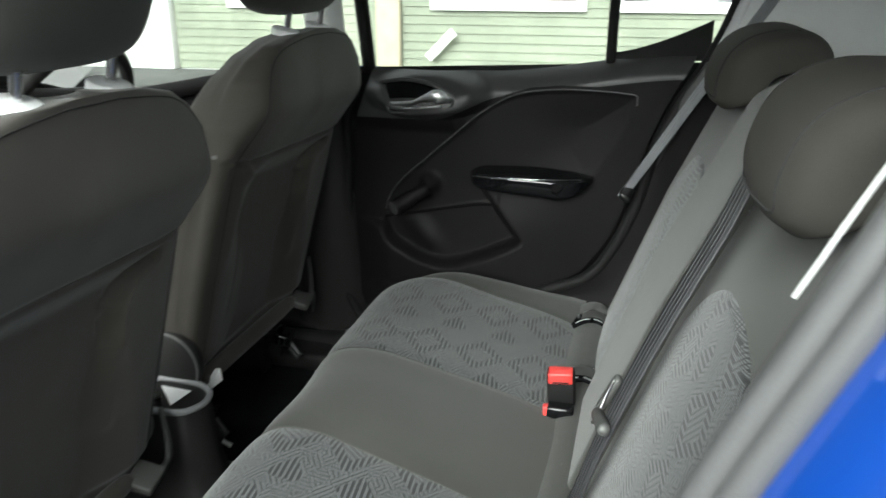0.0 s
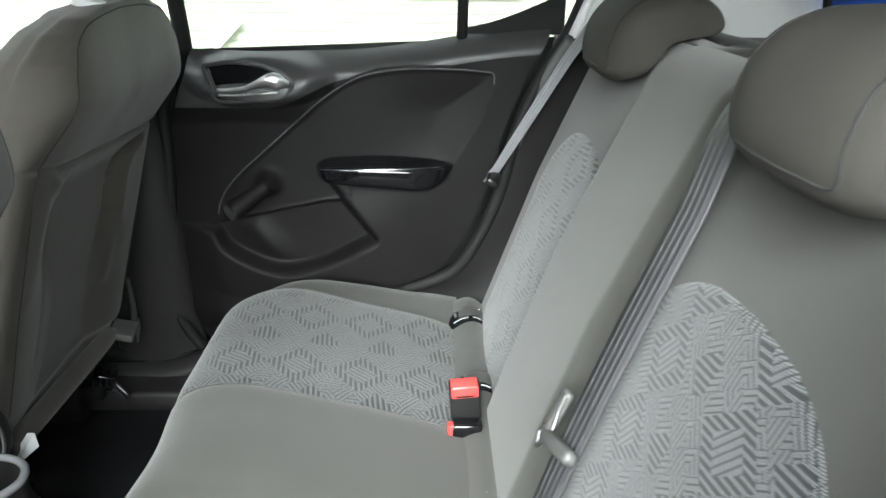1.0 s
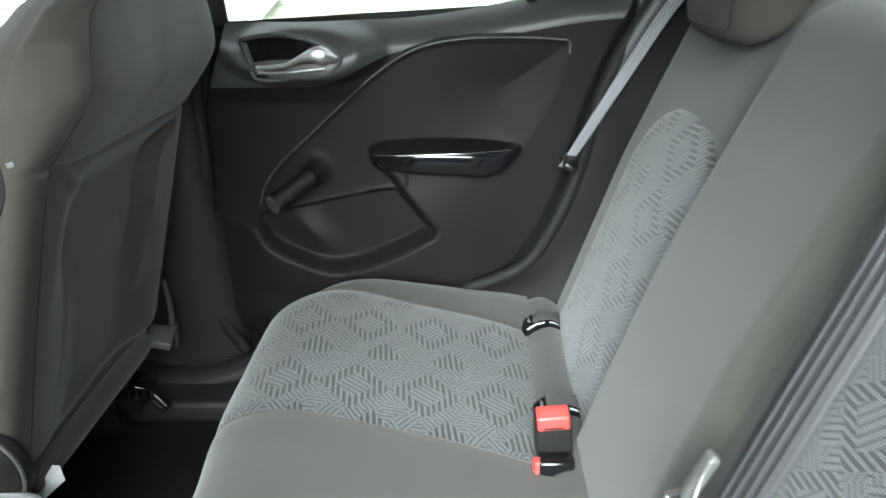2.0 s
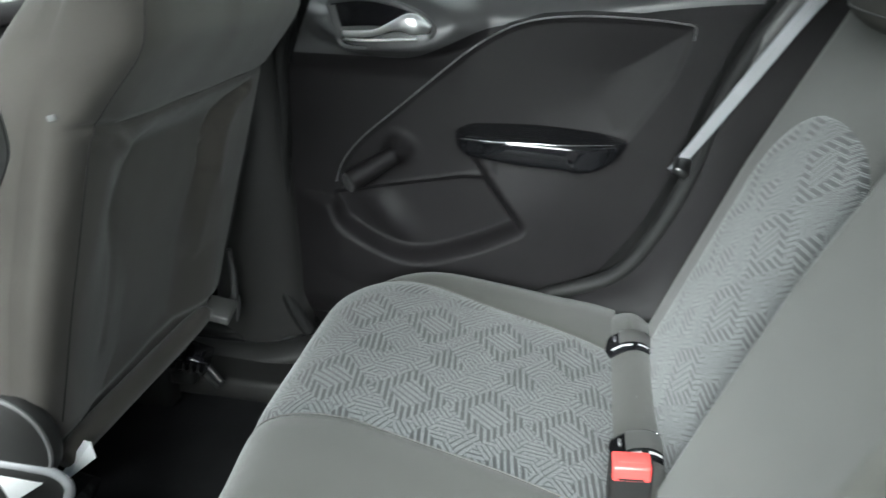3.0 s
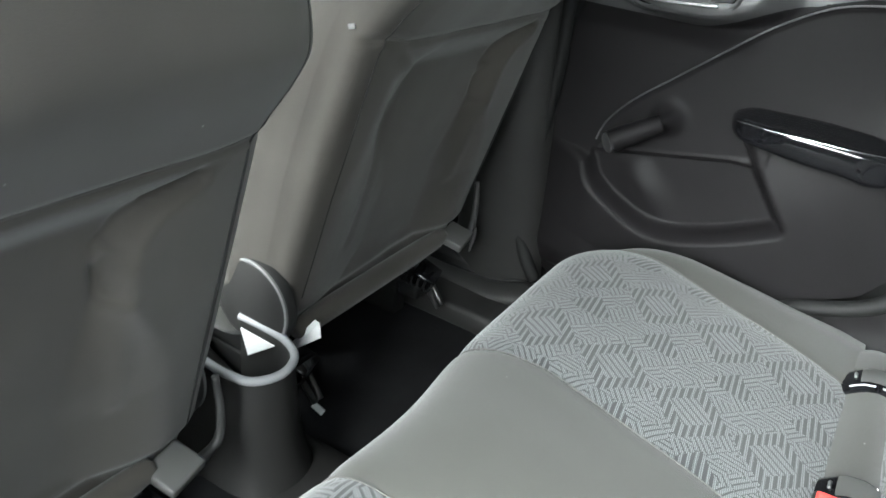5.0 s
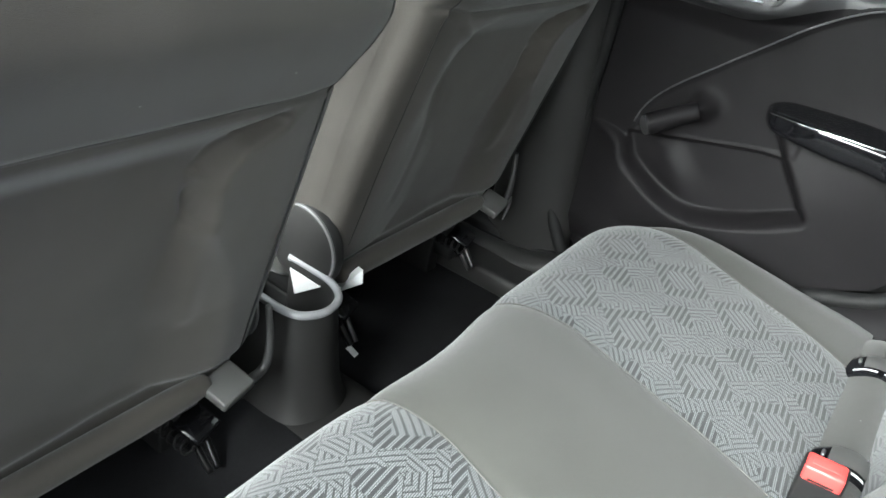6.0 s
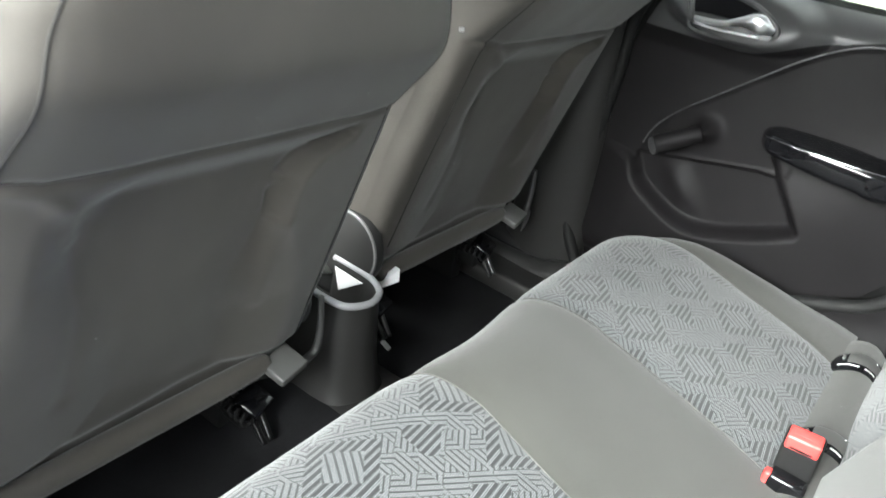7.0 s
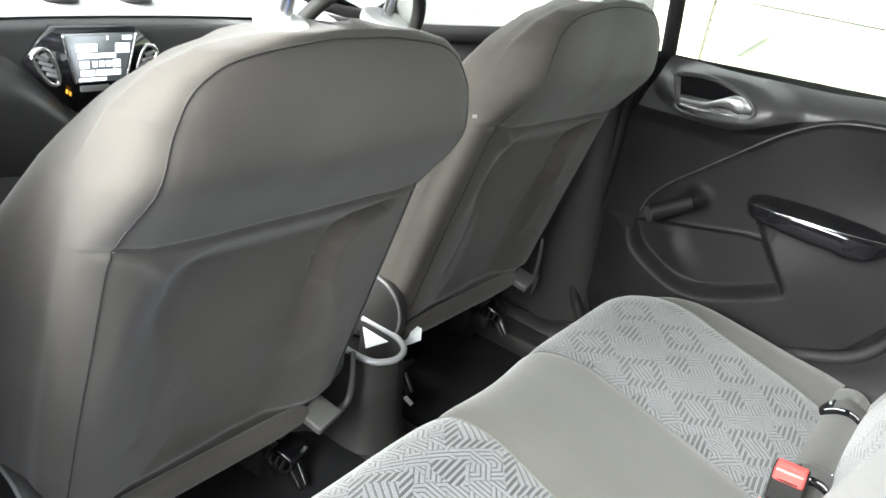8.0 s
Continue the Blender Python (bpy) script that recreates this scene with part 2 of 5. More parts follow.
def sheet(fn, nu, nv, close_u=False, close_v=False, bm=None, uv=None):
    """A grid of fn(u, v), u and v from 0 to 1."""
    bm = bm or bmesh.new()
    cu, cv = nu if close_u else nu + 1, nv if close_v else nv + 1
    lay = bm.loops.layers.uv.new("UVMap") if uv else None
    vs = [[bm.verts.new(fn(i / nu, j / nv)) for j in range(cv)] for i in range(cu)]
    for i in range(nu):
        for j in range(nv):
            q = [(i, j), (i + 1, j), (i + 1, j + 1), (i, j + 1)]
            try:
                f = bm.faces.new([vs[a % cu][b % cv] for a, b in q])
            except ValueError:
                continue
            if uv:
                for lp, (a, b) in zip(f.loops, q):
                    lp[lay].uv = uv(a / nu, b / nv)
    return bm


def cap(bm):
    """Close the open ends of a tube-like mesh."""
    edges = [e for e in bm.edges if len(e.link_faces) == 1]
    bmesh.ops.holes_fill(bm, edges=edges, sides=0)
    return bm


def spline(points, n):
    """n + 1 points on a smooth curve through the given ones."""
    p = [np.array(q, float) for q in points]
    p = [2 * p[0] - p[1]] + p + [2 * p[-1] - p[-2]]
    k = len(p) - 3
    out = []
    for i in range(n + 1):
        s = min(i / n * k, k - 1e-9)
        j = int(s)
        t = s - j
        a, b, c, d = p[j:j + 4]
        out.append(0.5 * (2 * b + (c - a) * t + (2 * a - 5 * b + 4 * c - d) * t * t + (3 * b - a - 3 * c + d) * t ** 3))
    return out


def tube(points, r, n=24, sides=10, bm=None, flat=None, closed=False):
    """A round rod along a smooth curve; r a number or a function of 0..1; flat squeezes it along a direction."""
    pts = [Vector(q) for q in (spline(points, n) if not closed else spline(list(points) + [points[0]], n))]
    bm = bm or bmesh.new()
    rings = []
    up = None
    for i, q in enumerate(pts):
        d = (pts[min(i + 1, n)] - pts[max(i - 1, 0)]).normalized()
        if up is None:
            up = d.orthogonal().normalized()
        up = (up - d * up.dot(d)).normalized()
        side = d.cross(up)
        rad = r(i / n) if callable(r) else r
        ring = []
        for k in range(sides):
            a = 2 * math.pi * k / sides
            o = up * math.cos(a) * rad + side * math.sin(a) * rad
            if flat:
                fd = Vector(flat[0])
                o = o - fd * o.dot(fd) * (1 - flat[1])
            ring.append(bm.verts.new(q + o))
        rings.append(ring)
    for i in range(n):
        for k in range(sides):
            bm.faces.new((rings[i][k], rings[i][(k + 1) % sides], rings[i + 1][(k + 1) % sides], rings[i + 1][k]))
    bm.faces.new(rings[0])
    bm.faces.new(rings[-1][::-1])
    return bm


def block(x0, x1, y0, y1, z0, z1, bevel=0.004, seg=2, m=None, bm=None):
    b = bmesh.new()
    bmesh.ops.create_cube(b, size=1)
    bmesh.ops.transform(b, matrix=Matrix.Translation(((x0 + x1) / 2, (y0 + y1) / 2, (z0 + z1) / 2)) @ Matrix.Diagonal((x1 - x0, y1 - y0, z1 - z0, 1)), verts=b.verts)
    if bevel:
        bmesh.ops.bevel(b, geom=list(b.edges), offset=bevel, segments=seg, affect="EDGES", profile=0.5)
    if m is not None:
        bmesh.ops.transform(b, matrix=m, verts=b.verts)
    if bm is not None:
        me = bpy.data.meshes.new("tmp")
        b.to_mesh(me)
        b.free()
        bm.from_mesh(me)
        bpy.data.meshes.remove(me)
        return bm
    return b


def ribbon(points, side, width, thick, n=30):
    """A flat strap along a curve; side: its direction across, one or a list along the way."""
    pts = [Vector(q) for q in spline(points, n)]
    sides = [Vector(q).normalized() for q in spline(side, n)] if isinstance(side[0], (tuple, list)) else [Vector(side).normalized()] * (n + 1)
    bm = bmesh.new()
    rows = []
    for i, q in enumerate(pts):
        d = (pts[min(i + 1, n)] - pts[max(i - 1, 0)]).normalized()
        s = (sides[i] - d * sides[i].dot(d)).normalized()
        nn = d.cross(s)
        # woven ribs raised along the strap
        prof = [(-0.5, 0), (-0.47, 1), (-0.3, 1), (-0.26, -0.3), (-0.22, 1), (-0.03, 1), (0, -0.3), (0.03, 1), (0.22, 1), (0.26, -0.3), (0.3, 1), (0.47, 1), (0.5, 0), (0.47, -1), (-0.47, -1)]
        rows.append([bm.verts.new(q + s * a * width + nn * b * thick / 2) for a, b in prof])
    k = len(rows[0])
    for i in range(n):
        for j in range(k):
            bm.faces.new((rows[i][j], rows[i][(j + 1) % k], rows[i + 1][(j + 1) % k], rows[i + 1][j]))
    bm.faces.new(rows[0])
    bm.faces.new(rows[-1][::-1])
    return bm


def disc(centre, axis, r, depth, bevel=0.002, sides=32, r2=None):
    bm = bmesh.new()
    bmesh.ops.create_cone(bm, cap_ends=True, segments=sides, radius1=r, radius2=r if r2 is None else r2, depth=depth)
    if bevel:
        rim = [e for e in bm.edges if any(len(f.verts) > 4 for f in e.link_faces)]
        bmesh.ops.bevel(bm, geom=rim, offset=bevel, segments=3, affect="EDGES", profile=0.5)
    q = Vector(axis).to_track_quat("Z", "Y").to_matrix().to_4x4()
    bmesh.ops.transform(bm, matrix=Matrix.Translation(centre) @ q, verts=bm.verts)
    return bm


def step(a, b, x):
    t = np.clip((x - a) / (b - a), 0, 1)
    return t * t * (3 - 2 * t)


def ease(x, pairs):
    """Straight run through (x, value) pairs."""
    return float(np.interp(x, [p[0] for p in pairs], [p[1] for p in pairs]))


def egg(e, a):
    """Rounded-square cosine."""
    c = math.cos(a)
    return math.copysign(abs(c) ** e, c)


MID = 0.965          # the car's middle line
FLOOR = 0.29

# ---------------------------------------------------------------- surroundings
bm = bmesh.new()
bmesh.ops.create_grid(bm, x_segments=8, y_segments=8, size=400)
tagged(solid("ground", bm, GROUND, False), "grey worn asphalt yard round the car", "ground", kind="structure")

WALL_Y = 9.0
house = thing("green_building", "pale green weatherboarded building with white window frames beside the yard", "building", (-1, WALL_Y, 0))
part("wall_core", block(-6.0, 9.0, WALL_Y + 0.03, WALL_Y + 4.0, 0, 3.2, 0), WHITEPAINT, house, smooth=False)
for k in range(31):
    z = 0.02 + 0.1 * k
    bm = bmesh.new()
    rows = [(-6.0, 0, 0), (-6.0, -0.022, 0), (-6.0, -0.004, 0.097), (-6.0, 0, 0.099)]
    vs = [[bm.verts.new((x, WALL_Y + 0.02 + y, z + dz)) for _, y, dz in rows] for x in (-6.0, 9.0)]
    for j in range(3):
        bm.faces.new((vs[0][j], vs[0][j + 1], vs[1][j + 1], vs[1][j]))
    bm.faces.new(vs[0])
    bm.faces.new(vs[1][::-1])
    part("board", bm, GREENWOOD, house, smooth=False)
for x0, x1 in ((-5.2, -4.3), (-2.55, -0.75), (-0.45, 0.9), (1.6, 3.2), (4.5, 6.2)):
    win = part("window", block(x0, x1, WALL_Y - 0.06, WALL_Y - 0.015, 0.78, 2.0, 0.01), WHITEPAINT, house, "white painted window frame")
    part("pane", block(x0 + 0.09, x1 - 0.09, WALL_Y - 0.068, WALL_Y - 0.061, 0.9, 1.92, 0), GLASS, win)
part("post", block(-3.22, -2.92, WALL_Y - 0.08, WALL_Y - 0.015, 0, 3.2, 0.01), CREAM, house, "cream painted corner post")
part("roof", block(-6.4, 9.4, WALL_Y - 0.5, WALL_Y + 4.4, 3.2, 3.4, 0.03), PLASTIC, house, "dark roof edge")
white_house = thing("white_building", "white rendered low building beside the green one", "building", (-12, WALL_Y, 0))
part("wall", block(-22.0, -6.02, WALL_Y - 0.1, WALL_Y + 4.0, 0, 3.0, 0.02), WHITEPAINT, white_house)
part("roof", block(-22.4, -6.0, WALL_Y - 0.5, WALL_Y + 4.4, 3.0, 3.2, 0.03), PLASTIC, white_house, "dark roof edge")
# Unseen wall, added to hold back low sky light at the open doorway.
tagged(solid("light_block_wall", block(-9.0, 9.0, -2.7, -2.5, 0, 1.4, 0.01), GROUND, False), "plain grey unseen wall added to block low sky light", "wall", kind="structure")
rail = thing("leaning_board", "white painted board leaning on the green wall", "board", (-2.45, WALL_Y - 0.3, 0))
part("plank", block(-0.17, 0.27, -0.012, 0.012, -0.05, 0.05, 0.004, m=pose(-2.44, WALL_Y - 0.12, 0.36, 0, -45, 0)), WHITEPAINT, rail)

# ---------------------------------------------------------------- the car's shell
car = thing("car", "blue small hatchback with its rear side door open and dark cabin", "car", (-0.4, MID, 0), kind="structure")

# door openings: rear edge (z, x) and front edge
REAR_EDGE = [(0.30, -0.42), (0.40, -0.33), (0.51, -0.231), (0.561, -0.12), (0.639, -0.065), (0.74, -0.025), (0.859, 0.003), (0.952, 0.04), (1.04, 0.09), (1.15, 0.13), (1.30, 0.16), (1.40, 0.14)]
rear_edge = lambda z: ease(z, REAR_EDGE)
NEAR_EDGE = [(0.30, -0.42), (0.40, -0.33), (0.51, -0.231), (0.561, -0.13), (0.639, -0.085), (0.74, -0.05), (0.859, -0.002), (0.98, 0.043), (1.07, 0.080), (1.121, 0.102), (1.16, 0.118), (1.25, 0.145), (1.40, 0.145)]
near_edge = lambda z: ease(z, NEAR_EDGE)
FRONT_EDGE = [(0.36, -0.62), (0.42, -0.66), (0.49, -0.69), (0.58, -0.668), (0.79, -0.656), (0.89, -0.656), (1.0, -0.618), (1.4, -0.60)]
front_edge = lambda z: ease(z, FRONT_EDGE)
FAR = 1.64


def floor_height(x, y):
    d = abs(y - MID)
    z = FLOOR + 0.045 * (1 - step(0.06, 0.15, d))                      # tunnel
    z += 0.05 * step(0.56, 0.64, d)                                    # sills
    z += 0.02 * step(-0.55, -0.47, x)
    return z


part("carpet", sheet(lambda u, v: (-1.75 + 1.4 * u, 0.28 + 1.38 * v, floor_height(-1.75 + 1.4 * u, 0.28 + 1.38 * v) + 0.002 * noise.noise(Vector((u * 30, v * 30, 0)))), 70, 90), CARPET, car, "black carpet on the car floor")
part("underbody", block(-1.8, 0.8, 0.2, 1.74, 0.18, 0.27, 0.02), PLASTIC, car)
part("headliner", sheet(lambda u, v: (-1.05 + 1.7 * u, 0.36 + 1.22 * v, 1.385 + 0.03 * math.sin(math.pi * v) + 0.02 * math.sin(math.pi * u)), 16, 16), HEADLINER, car, "pale cloth headliner")
part("roof", sheet(lambda u, v: (-1.1 + 1.85 * u, 0.30 + 1.34 * v, 1.43 + 0.05 * math.sin(math.pi * v) + 0.02 * math.sin(math.pi * u)), 16, 16), PAINT, car, "blue painted roof")
part("bulkhead", block(-1.95, -1.75, 0.22, 1.72, 0.25, 0.9, 0.03), PLASTIC, car)
part("tail_panel", block(0.72, 0.8, 0.3, 1.63, 0.2, 1.0, 0.03), PLASTIC, car)


# nose, tail and wheels that carry the body
part("bonnet", sheet(lambda u, v: (-2.75 + 0.95 * u, 0.26 + 1.42 * v, 0.62 + 0.30 * math.sin(0.5 * math.pi * u) ** 0.7 - 0.05 * abs(2 * v - 1) ** 3), 16, 16), PAINT, car, "blue painted bonnet")
part("front_bumper", block(-2.82, -2.70, 0.24, 1.70, 0.22, 0.66, 0.05, 4), PAINT, car)
part("front_wing", block(-2.75, -1.78, 0.20, 0.28, 0.42, 0.78, 0.03), PAINT, car)
part("front_wing", block(-2.75, -1.78, 1.66, 1.74, 0.42, 0.78, 0.03), PAINT, car)
part("rear_bumper", block(0.80, 0.90, 0.24, 1.70, 0.25, 0.62, 0.04, 3), PAINT, car)
for wx in (-2.22, 0.46):
    for wy, side in ((0.30, -1), (1.62, 1)):
        tyre = part("wheel", tube([(wx + 0.22 * math.cos(a), wy, 0.29 + 0.22 * math.sin(a)) for a in np.linspace(0, 2 * math.pi, 24, endpoint=False)], 0.07, 64, 14, closed=True), BLACKRUBBER, car, "black tyre on a steel wheel")
        part("rim", disc((wx, wy + 0.03 * side, 0.29), (0, side, 0), 0.17, 0.05, 0.01, 40), STEEL, tyre)

# near side: painted flange, quarter panel, seal and trim round the open doorway
part("door_flange", sheet(lambda u, v: (near_edge(0.3 + 1.1 * u) + 0.010 + 0.05 * v ** 1.5, 0.288 - 0.115 * v, 0.3 + 1.1 * u), 44, 6), PAINT, car, "blue painted door flange")
part("quarter_panel", sheet(lambda u, v: (near_edge(0.3 + 1.1 * u) + 0.062 + (0.85 - near_edge(0.3 + 1.1 * u)) * v, 0.17 - 0.02 * math.sin(math.pi * u) + 0.03 * v + 0.1 * max(0, u - 0.6), 0.3 + 1.1 * u), 30, 8), PAINT, car, "blue painted rear wing")
part("door_seal", tube([(near_edge(z) - 0.0045, 0.304, z) for z in (0.32, 0.45, 0.6, 0.75, 0.88, 1.0, 1.1, 1.2, 1.3, 1.38)], 0.0085, 60, 12), RUBBER, car, "grey rubber door seal")
part("seal_lip", tube([(near_edge(z) + 0.005, 0.293, z) for z in (0.32, 0.45, 0.6, 0.75, 0.88, 1.0, 1.1, 1.2, 1.3, 1.38)], 0.008, 60, 12), RUBBER, car)
part("trim_edge", tube([(near_edge(z) - 0.011, 0.33, z) for z in (1.068, 1.10, 1.16, 1.25, 1.38)], 0.0011, 40, 8), TRIM, car, "pale trim edge")
part("rear_side_trim", sheet(lambda u, v: (near_edge(0.5 + 0.55 * u) + 0.01 + 0.4 * v, 0.315 + 0.07 * step(0, 0.25, v), 0.5 + 0.55 * u), 24, 10), PLASTIC, car)
part("rear_pillar_trim", sheet(lambda u, v: (near_edge(1.04 + 0.36 * u) + 0.01 + (0.5 - 0.2 * u) * v, 0.32 + 0.06 * step(0, 0.3, v) + 0.06 * u, 1.04 + 0.36 * u), 16, 10), TRIM, car)
part("roof_rail", tube([(0.16, 0.31, 1.36), (-0.1, 0.31, 1.405), (-0.6, 0.31, 1.40), (-1.0, 0.33, 1.37), (-1.4, 0.32, 1.19), (-1.85, 0.3, 0.95)], 0.035, 40, 12), PAINT, car)
part("side_sill", block(-0.72, -0.35, 0.2, 0.33, 0.22, 0.345, 0.02), PLASTIC, car, "dark plastic sill")
part("middle_pillar", sheet(lambda u, v: (-0.71 + 0.07 * math.sin(2 * math.pi * v) * (1.3 - 0.5 * u), 0.27 + 0.05 * u + 0.035 * math.cos(2 * math.pi * v), 0.3 + 1.1 * u), 24, 20, close_v=True), PLASTIC, car, "dark middle pillar")
part("front_side", block(-1.75, -0.78, 0.2, 0.30, 0.3, 0.92, 0.03), PLASTIC, car)

# far side: pillar, sill, trims, front door, windows
part("middle_pillar", sheet(lambda u, v: (-0.735 + 0.085 * math.sin(2 * math.pi * v) * (1.2 - 0.55 * u), 1.665 - 0.05 * u + 0.045 * math.cos(2 * math.pi * v), 0.3 + 0.68 * u), 24, 24, close_v=True), PLASTIC, car, "dark lower pillar trim")
part("pillar_upper", sheet(lambda u, v: (-0.70 + 0.045 * math.sin(2 * math.pi * v), 1.625 - 0.06 * u + 0.03 * math.cos(2 * math.pi * v), 0.98 + 0.42 * u), 16, 20, close_v=True), TRIM, car, "pale upper pillar trim")
part("sill_trim", tube([(-0.95, 1.60, 0.325), (-0.8, 1.60, 0.322), (-0.7, 1.60, 0.33), (-0.62, 1.61, 0.35), (-0.5, 1.62, 0.37)], 0.035, 30, 14, flat=((0, 0, 1), 0.55)), PLASTIC, car, "grey plastic sill cover")
part("door_seal", tube([(rear_edge(z) + 0.02, 1.60, z) for z in (0.36, 0.45, 0.51, 0.561, 0.639, 0.74, 0.859, 0.952, 1.04, 1.15, 1.3, 1.38)], 0.013, 70, 10), BLACKRUBBER, car, "black rubber door seal")
part("door_seal", tube([(front_edge(z) - 0.010, 1.630, z) for z in (0.37, 0.40, 0.44, 0.49, 0.54, 0.58, 0.7, 0.79, 0.89, 0.97)], 0.013, 70, 10), BLACKRUBBER, car, "black rubber door seal")
part("pillar_lip", tube([(front_edge(z) - 0.032, 1.634, z) for z in (0.385, 0.41, 0.45, 0.49, 0.54, 0.60, 0.7, 0.79, 0.89, 0.97)], 0.0075, 70, 10), PLASTIC, car, "dark edge of the pillar trim")
part("belt_anchor_tab", tube([(-0.738, 1.555, 0.474), (-0.742, 1.558, 0.450), (-0.748, 1.56, 0.418)], lambda t: 0.0015 + 0.006 * math.sin(math.pi * min(1, t * 0.9 + 0.05)), 16, 8, flat=((1, 0, 0), 0.4)), GREYPLASTIC, car, "pale belt anchor tab")
part("sill_box", block(-0.86, -0.58, 1.50, 1.615, 0.285, 0.332, 0.012, 3), PLASTIC, car, "dark plastic sill cover beside the carpet")
part("sill_seal", tube([(-0.60, 1.632, 0.352), (-0.55, 1.626, 0.356), (-0.5, 1.62, 0.36), (-0.34, 1.61, 0.40)], 0.011, 30, 10), BLACKRUBBER, car)
part("wheel_arch_trim", sheet(lambda u, v: (rear_edge(0.36 + 0.7 * u) + 0.03 + 0.3 * v, 1.60 - 0.05 * step(0, 0.35, v) - 0.008 * math.sin(5 * math.pi * v) * (1 - u), 0.36 + 0.7 * u), 30, 40), DOORPLASTIC, car, "dark pleated wheel arch trim")
part("rear_pillar_trim", sheet(lambda u, v: (rear_edge(1.03 + 0.37 * u) + 0.02 + (0.535 - rear_edge(1.03 + 0.37 * u) - 0.06 * u) * v, 1.60 - 0.05 * step(0, 0.15, v) - 0.05 * u, 1.03 + 0.37 * u), 16, 24), TRIM, car, "pale grey rear pillar trim")
part("pillar_edge", tube([(rear_edge(z) + 0.028, 1.585 - 0.1 * (z - 1.03), z) for z in (1.035, 1.08, 1.15, 1.28, 1.38)], 0.009, 40, 10), TRIM, car, "pale trim edge")
part("pillar_edge", tube([(rear_edge(z) + 0.030, 1.585 - 0.1 * (z - 1.03), z) for z in (0.72, 0.80, 0.86, 0.95, 1.03)], 0.014, 40, 10, flat=((0, 1, 0), 0.5)), MIDPLASTIC, car, "grey lower trim edge")
part("tail_seal", tube([(0.545, 1.52, 1.03), (0.535, 1.51, 1.12), (0.505, 1.49, 1.25), (0.455, 1.47, 1.38)], 0.008, 24, 8), BLACKRUBBER, car)
part("tail_frame", sheet(lambda u, v: (0.555 - 0.08 * u + 0.14 * v, 1.535 - 0.06 * u - 0.02 * v, 1.0 + 0.4 * u), 10, 6), PAINT, car, "blue painted tailgate frame")
part("rear_window", sheet(lambda u, v: (0.74 - 0.20 * u, 0.34 + 1.25 * v, 1.03 + 0.36 * u), 4, 6), GLASS, car, "clear rear window").visible_shadow = False
part("windscreen", sheet(lambda u, v: (-1.95 + 0.9 * u, 0.30 + 1.32 * v, 0.93 + 0.47 * u), 4, 6), GLASS, car, "clear windscreen").visible_shadow = False
part("roof_rail", tube([(0.5, 1.55, 1.37), (0.14, 1.585, 1.405), (-0.6, 1.585, 1.41), (-1.0, 1.58, 1.38), (-1.4, 1.6, 1.19), (-1.85, 1.62, 0.95)], 0.035, 40, 12), TRIM, car)

part("door_jamb", sheet(lambda u, v: (-0.9 + 1.2 * u, 1.70 + 0.02 * v, 0.28 + (0.70 + 0.05 * u) * v), 10, 10), BLACKRUBBER, car)
part("pillar_cover", block(-0.80, -0.655, 1.655, 1.70, 0.3, 1.0, 0.01), BLACKRUBBER, car)

part("side_panel", block(0.1, 0.85, 1.69, 1.76, 0.2, 1.03, 0.02), PLASTIC, car)
part("side_panel", block(0.2, 0.85, 0.40, 0.43, 0.2, 1.03, 0.01), PLASTIC, car)
part("front_footing", block(-1.8, -0.6, 1.62, 1.76, 0.2, 0.36, 0.01), BLACKRUBBER, car)

front_door = thing("front_door", "dark trimmed front door with a clear window", "car door", (-1.2, 1.68, 0.3), kind="structure")
belt_front = lambda x: 0.865 + 0.11 * step(-1.6, -0.75, x)
part("door_panel", sheet(lambda u, v: (-1.75 + 0.95 * u, 1.69 - 0.06 * math.sin(math.pi * min(1, v * 1.02)) ** 0.6 * (0.4 + 0.6 * v), 0.33 + (belt_front(-1.75 + 0.95 * u) - 0.33) * v), 20, 24), DOORPLASTIC, front_door)
part("belt_ledge", tube([(x, 1.655, belt_front(x)) for x in (-1.75, -1.5, -1.2, -0.95, -0.78)], 0.02, 24, 10), DOORPLASTIC, front_door, "lit belt ledge")
part("pane", sheet(lambda u, v: (-1.75 + 1.0 * u, 1.70 - 0.1 * v, 0.88 + 0.5 * v), 4, 4), GLASS, front_door, "clear side window").visible_shadow = False

# ---------------------------------------------------------------- far rear door
door = thing("rear_door", "closed black rear door with pocket, winder and gloss armrest", "car door", (-0.3, FAR, 0.4), kind="structure")
INSERT = [(-0.584, 0.650), (-0.569, 0.704), (-0.533, 0.752), (-0.475, 0.804), (-0.41, 0.861), (-0.357, 0.906), (-0.298, 0.943), (-0.247, 0.959), (-0.181, 0.966), (-0.115, 0.966), (-0.045, 0.962), (-0.021, 0.949), (-0.04, 0.873), (-0.103, 0.765), (-0.30, 0.735), (-0.30, 0.71)]
POCKET = [(-0.582, 0.652), (-0.36, 0.698), (-0.29, 0.70), (-0.235, 0.605), (-0.345, 0.555), (-0.423, 0.525), (-0.50, 0.535), (-0.585, 0.60)]
LOWER_POINTS = [(-0.72, 0.658), (-0.639, 0.653), (-0.585, 0.640), (-0.560, 0.602), (-0.495, 0.568), (-0.423, 0.559), (-0.345, 0.584), (-0.264, 0.624), (-0.361, 0.752), (-0.30, 0.775), (-0.23, 0.775), (-0.17, 0.775), (-0.10, 0.80), (0.10, 0.90), (0.10, 0.40), (-0.26, 0.42), (-0.40, 0.40), (-0.60, 0.40), (-0.72, 0.40)]


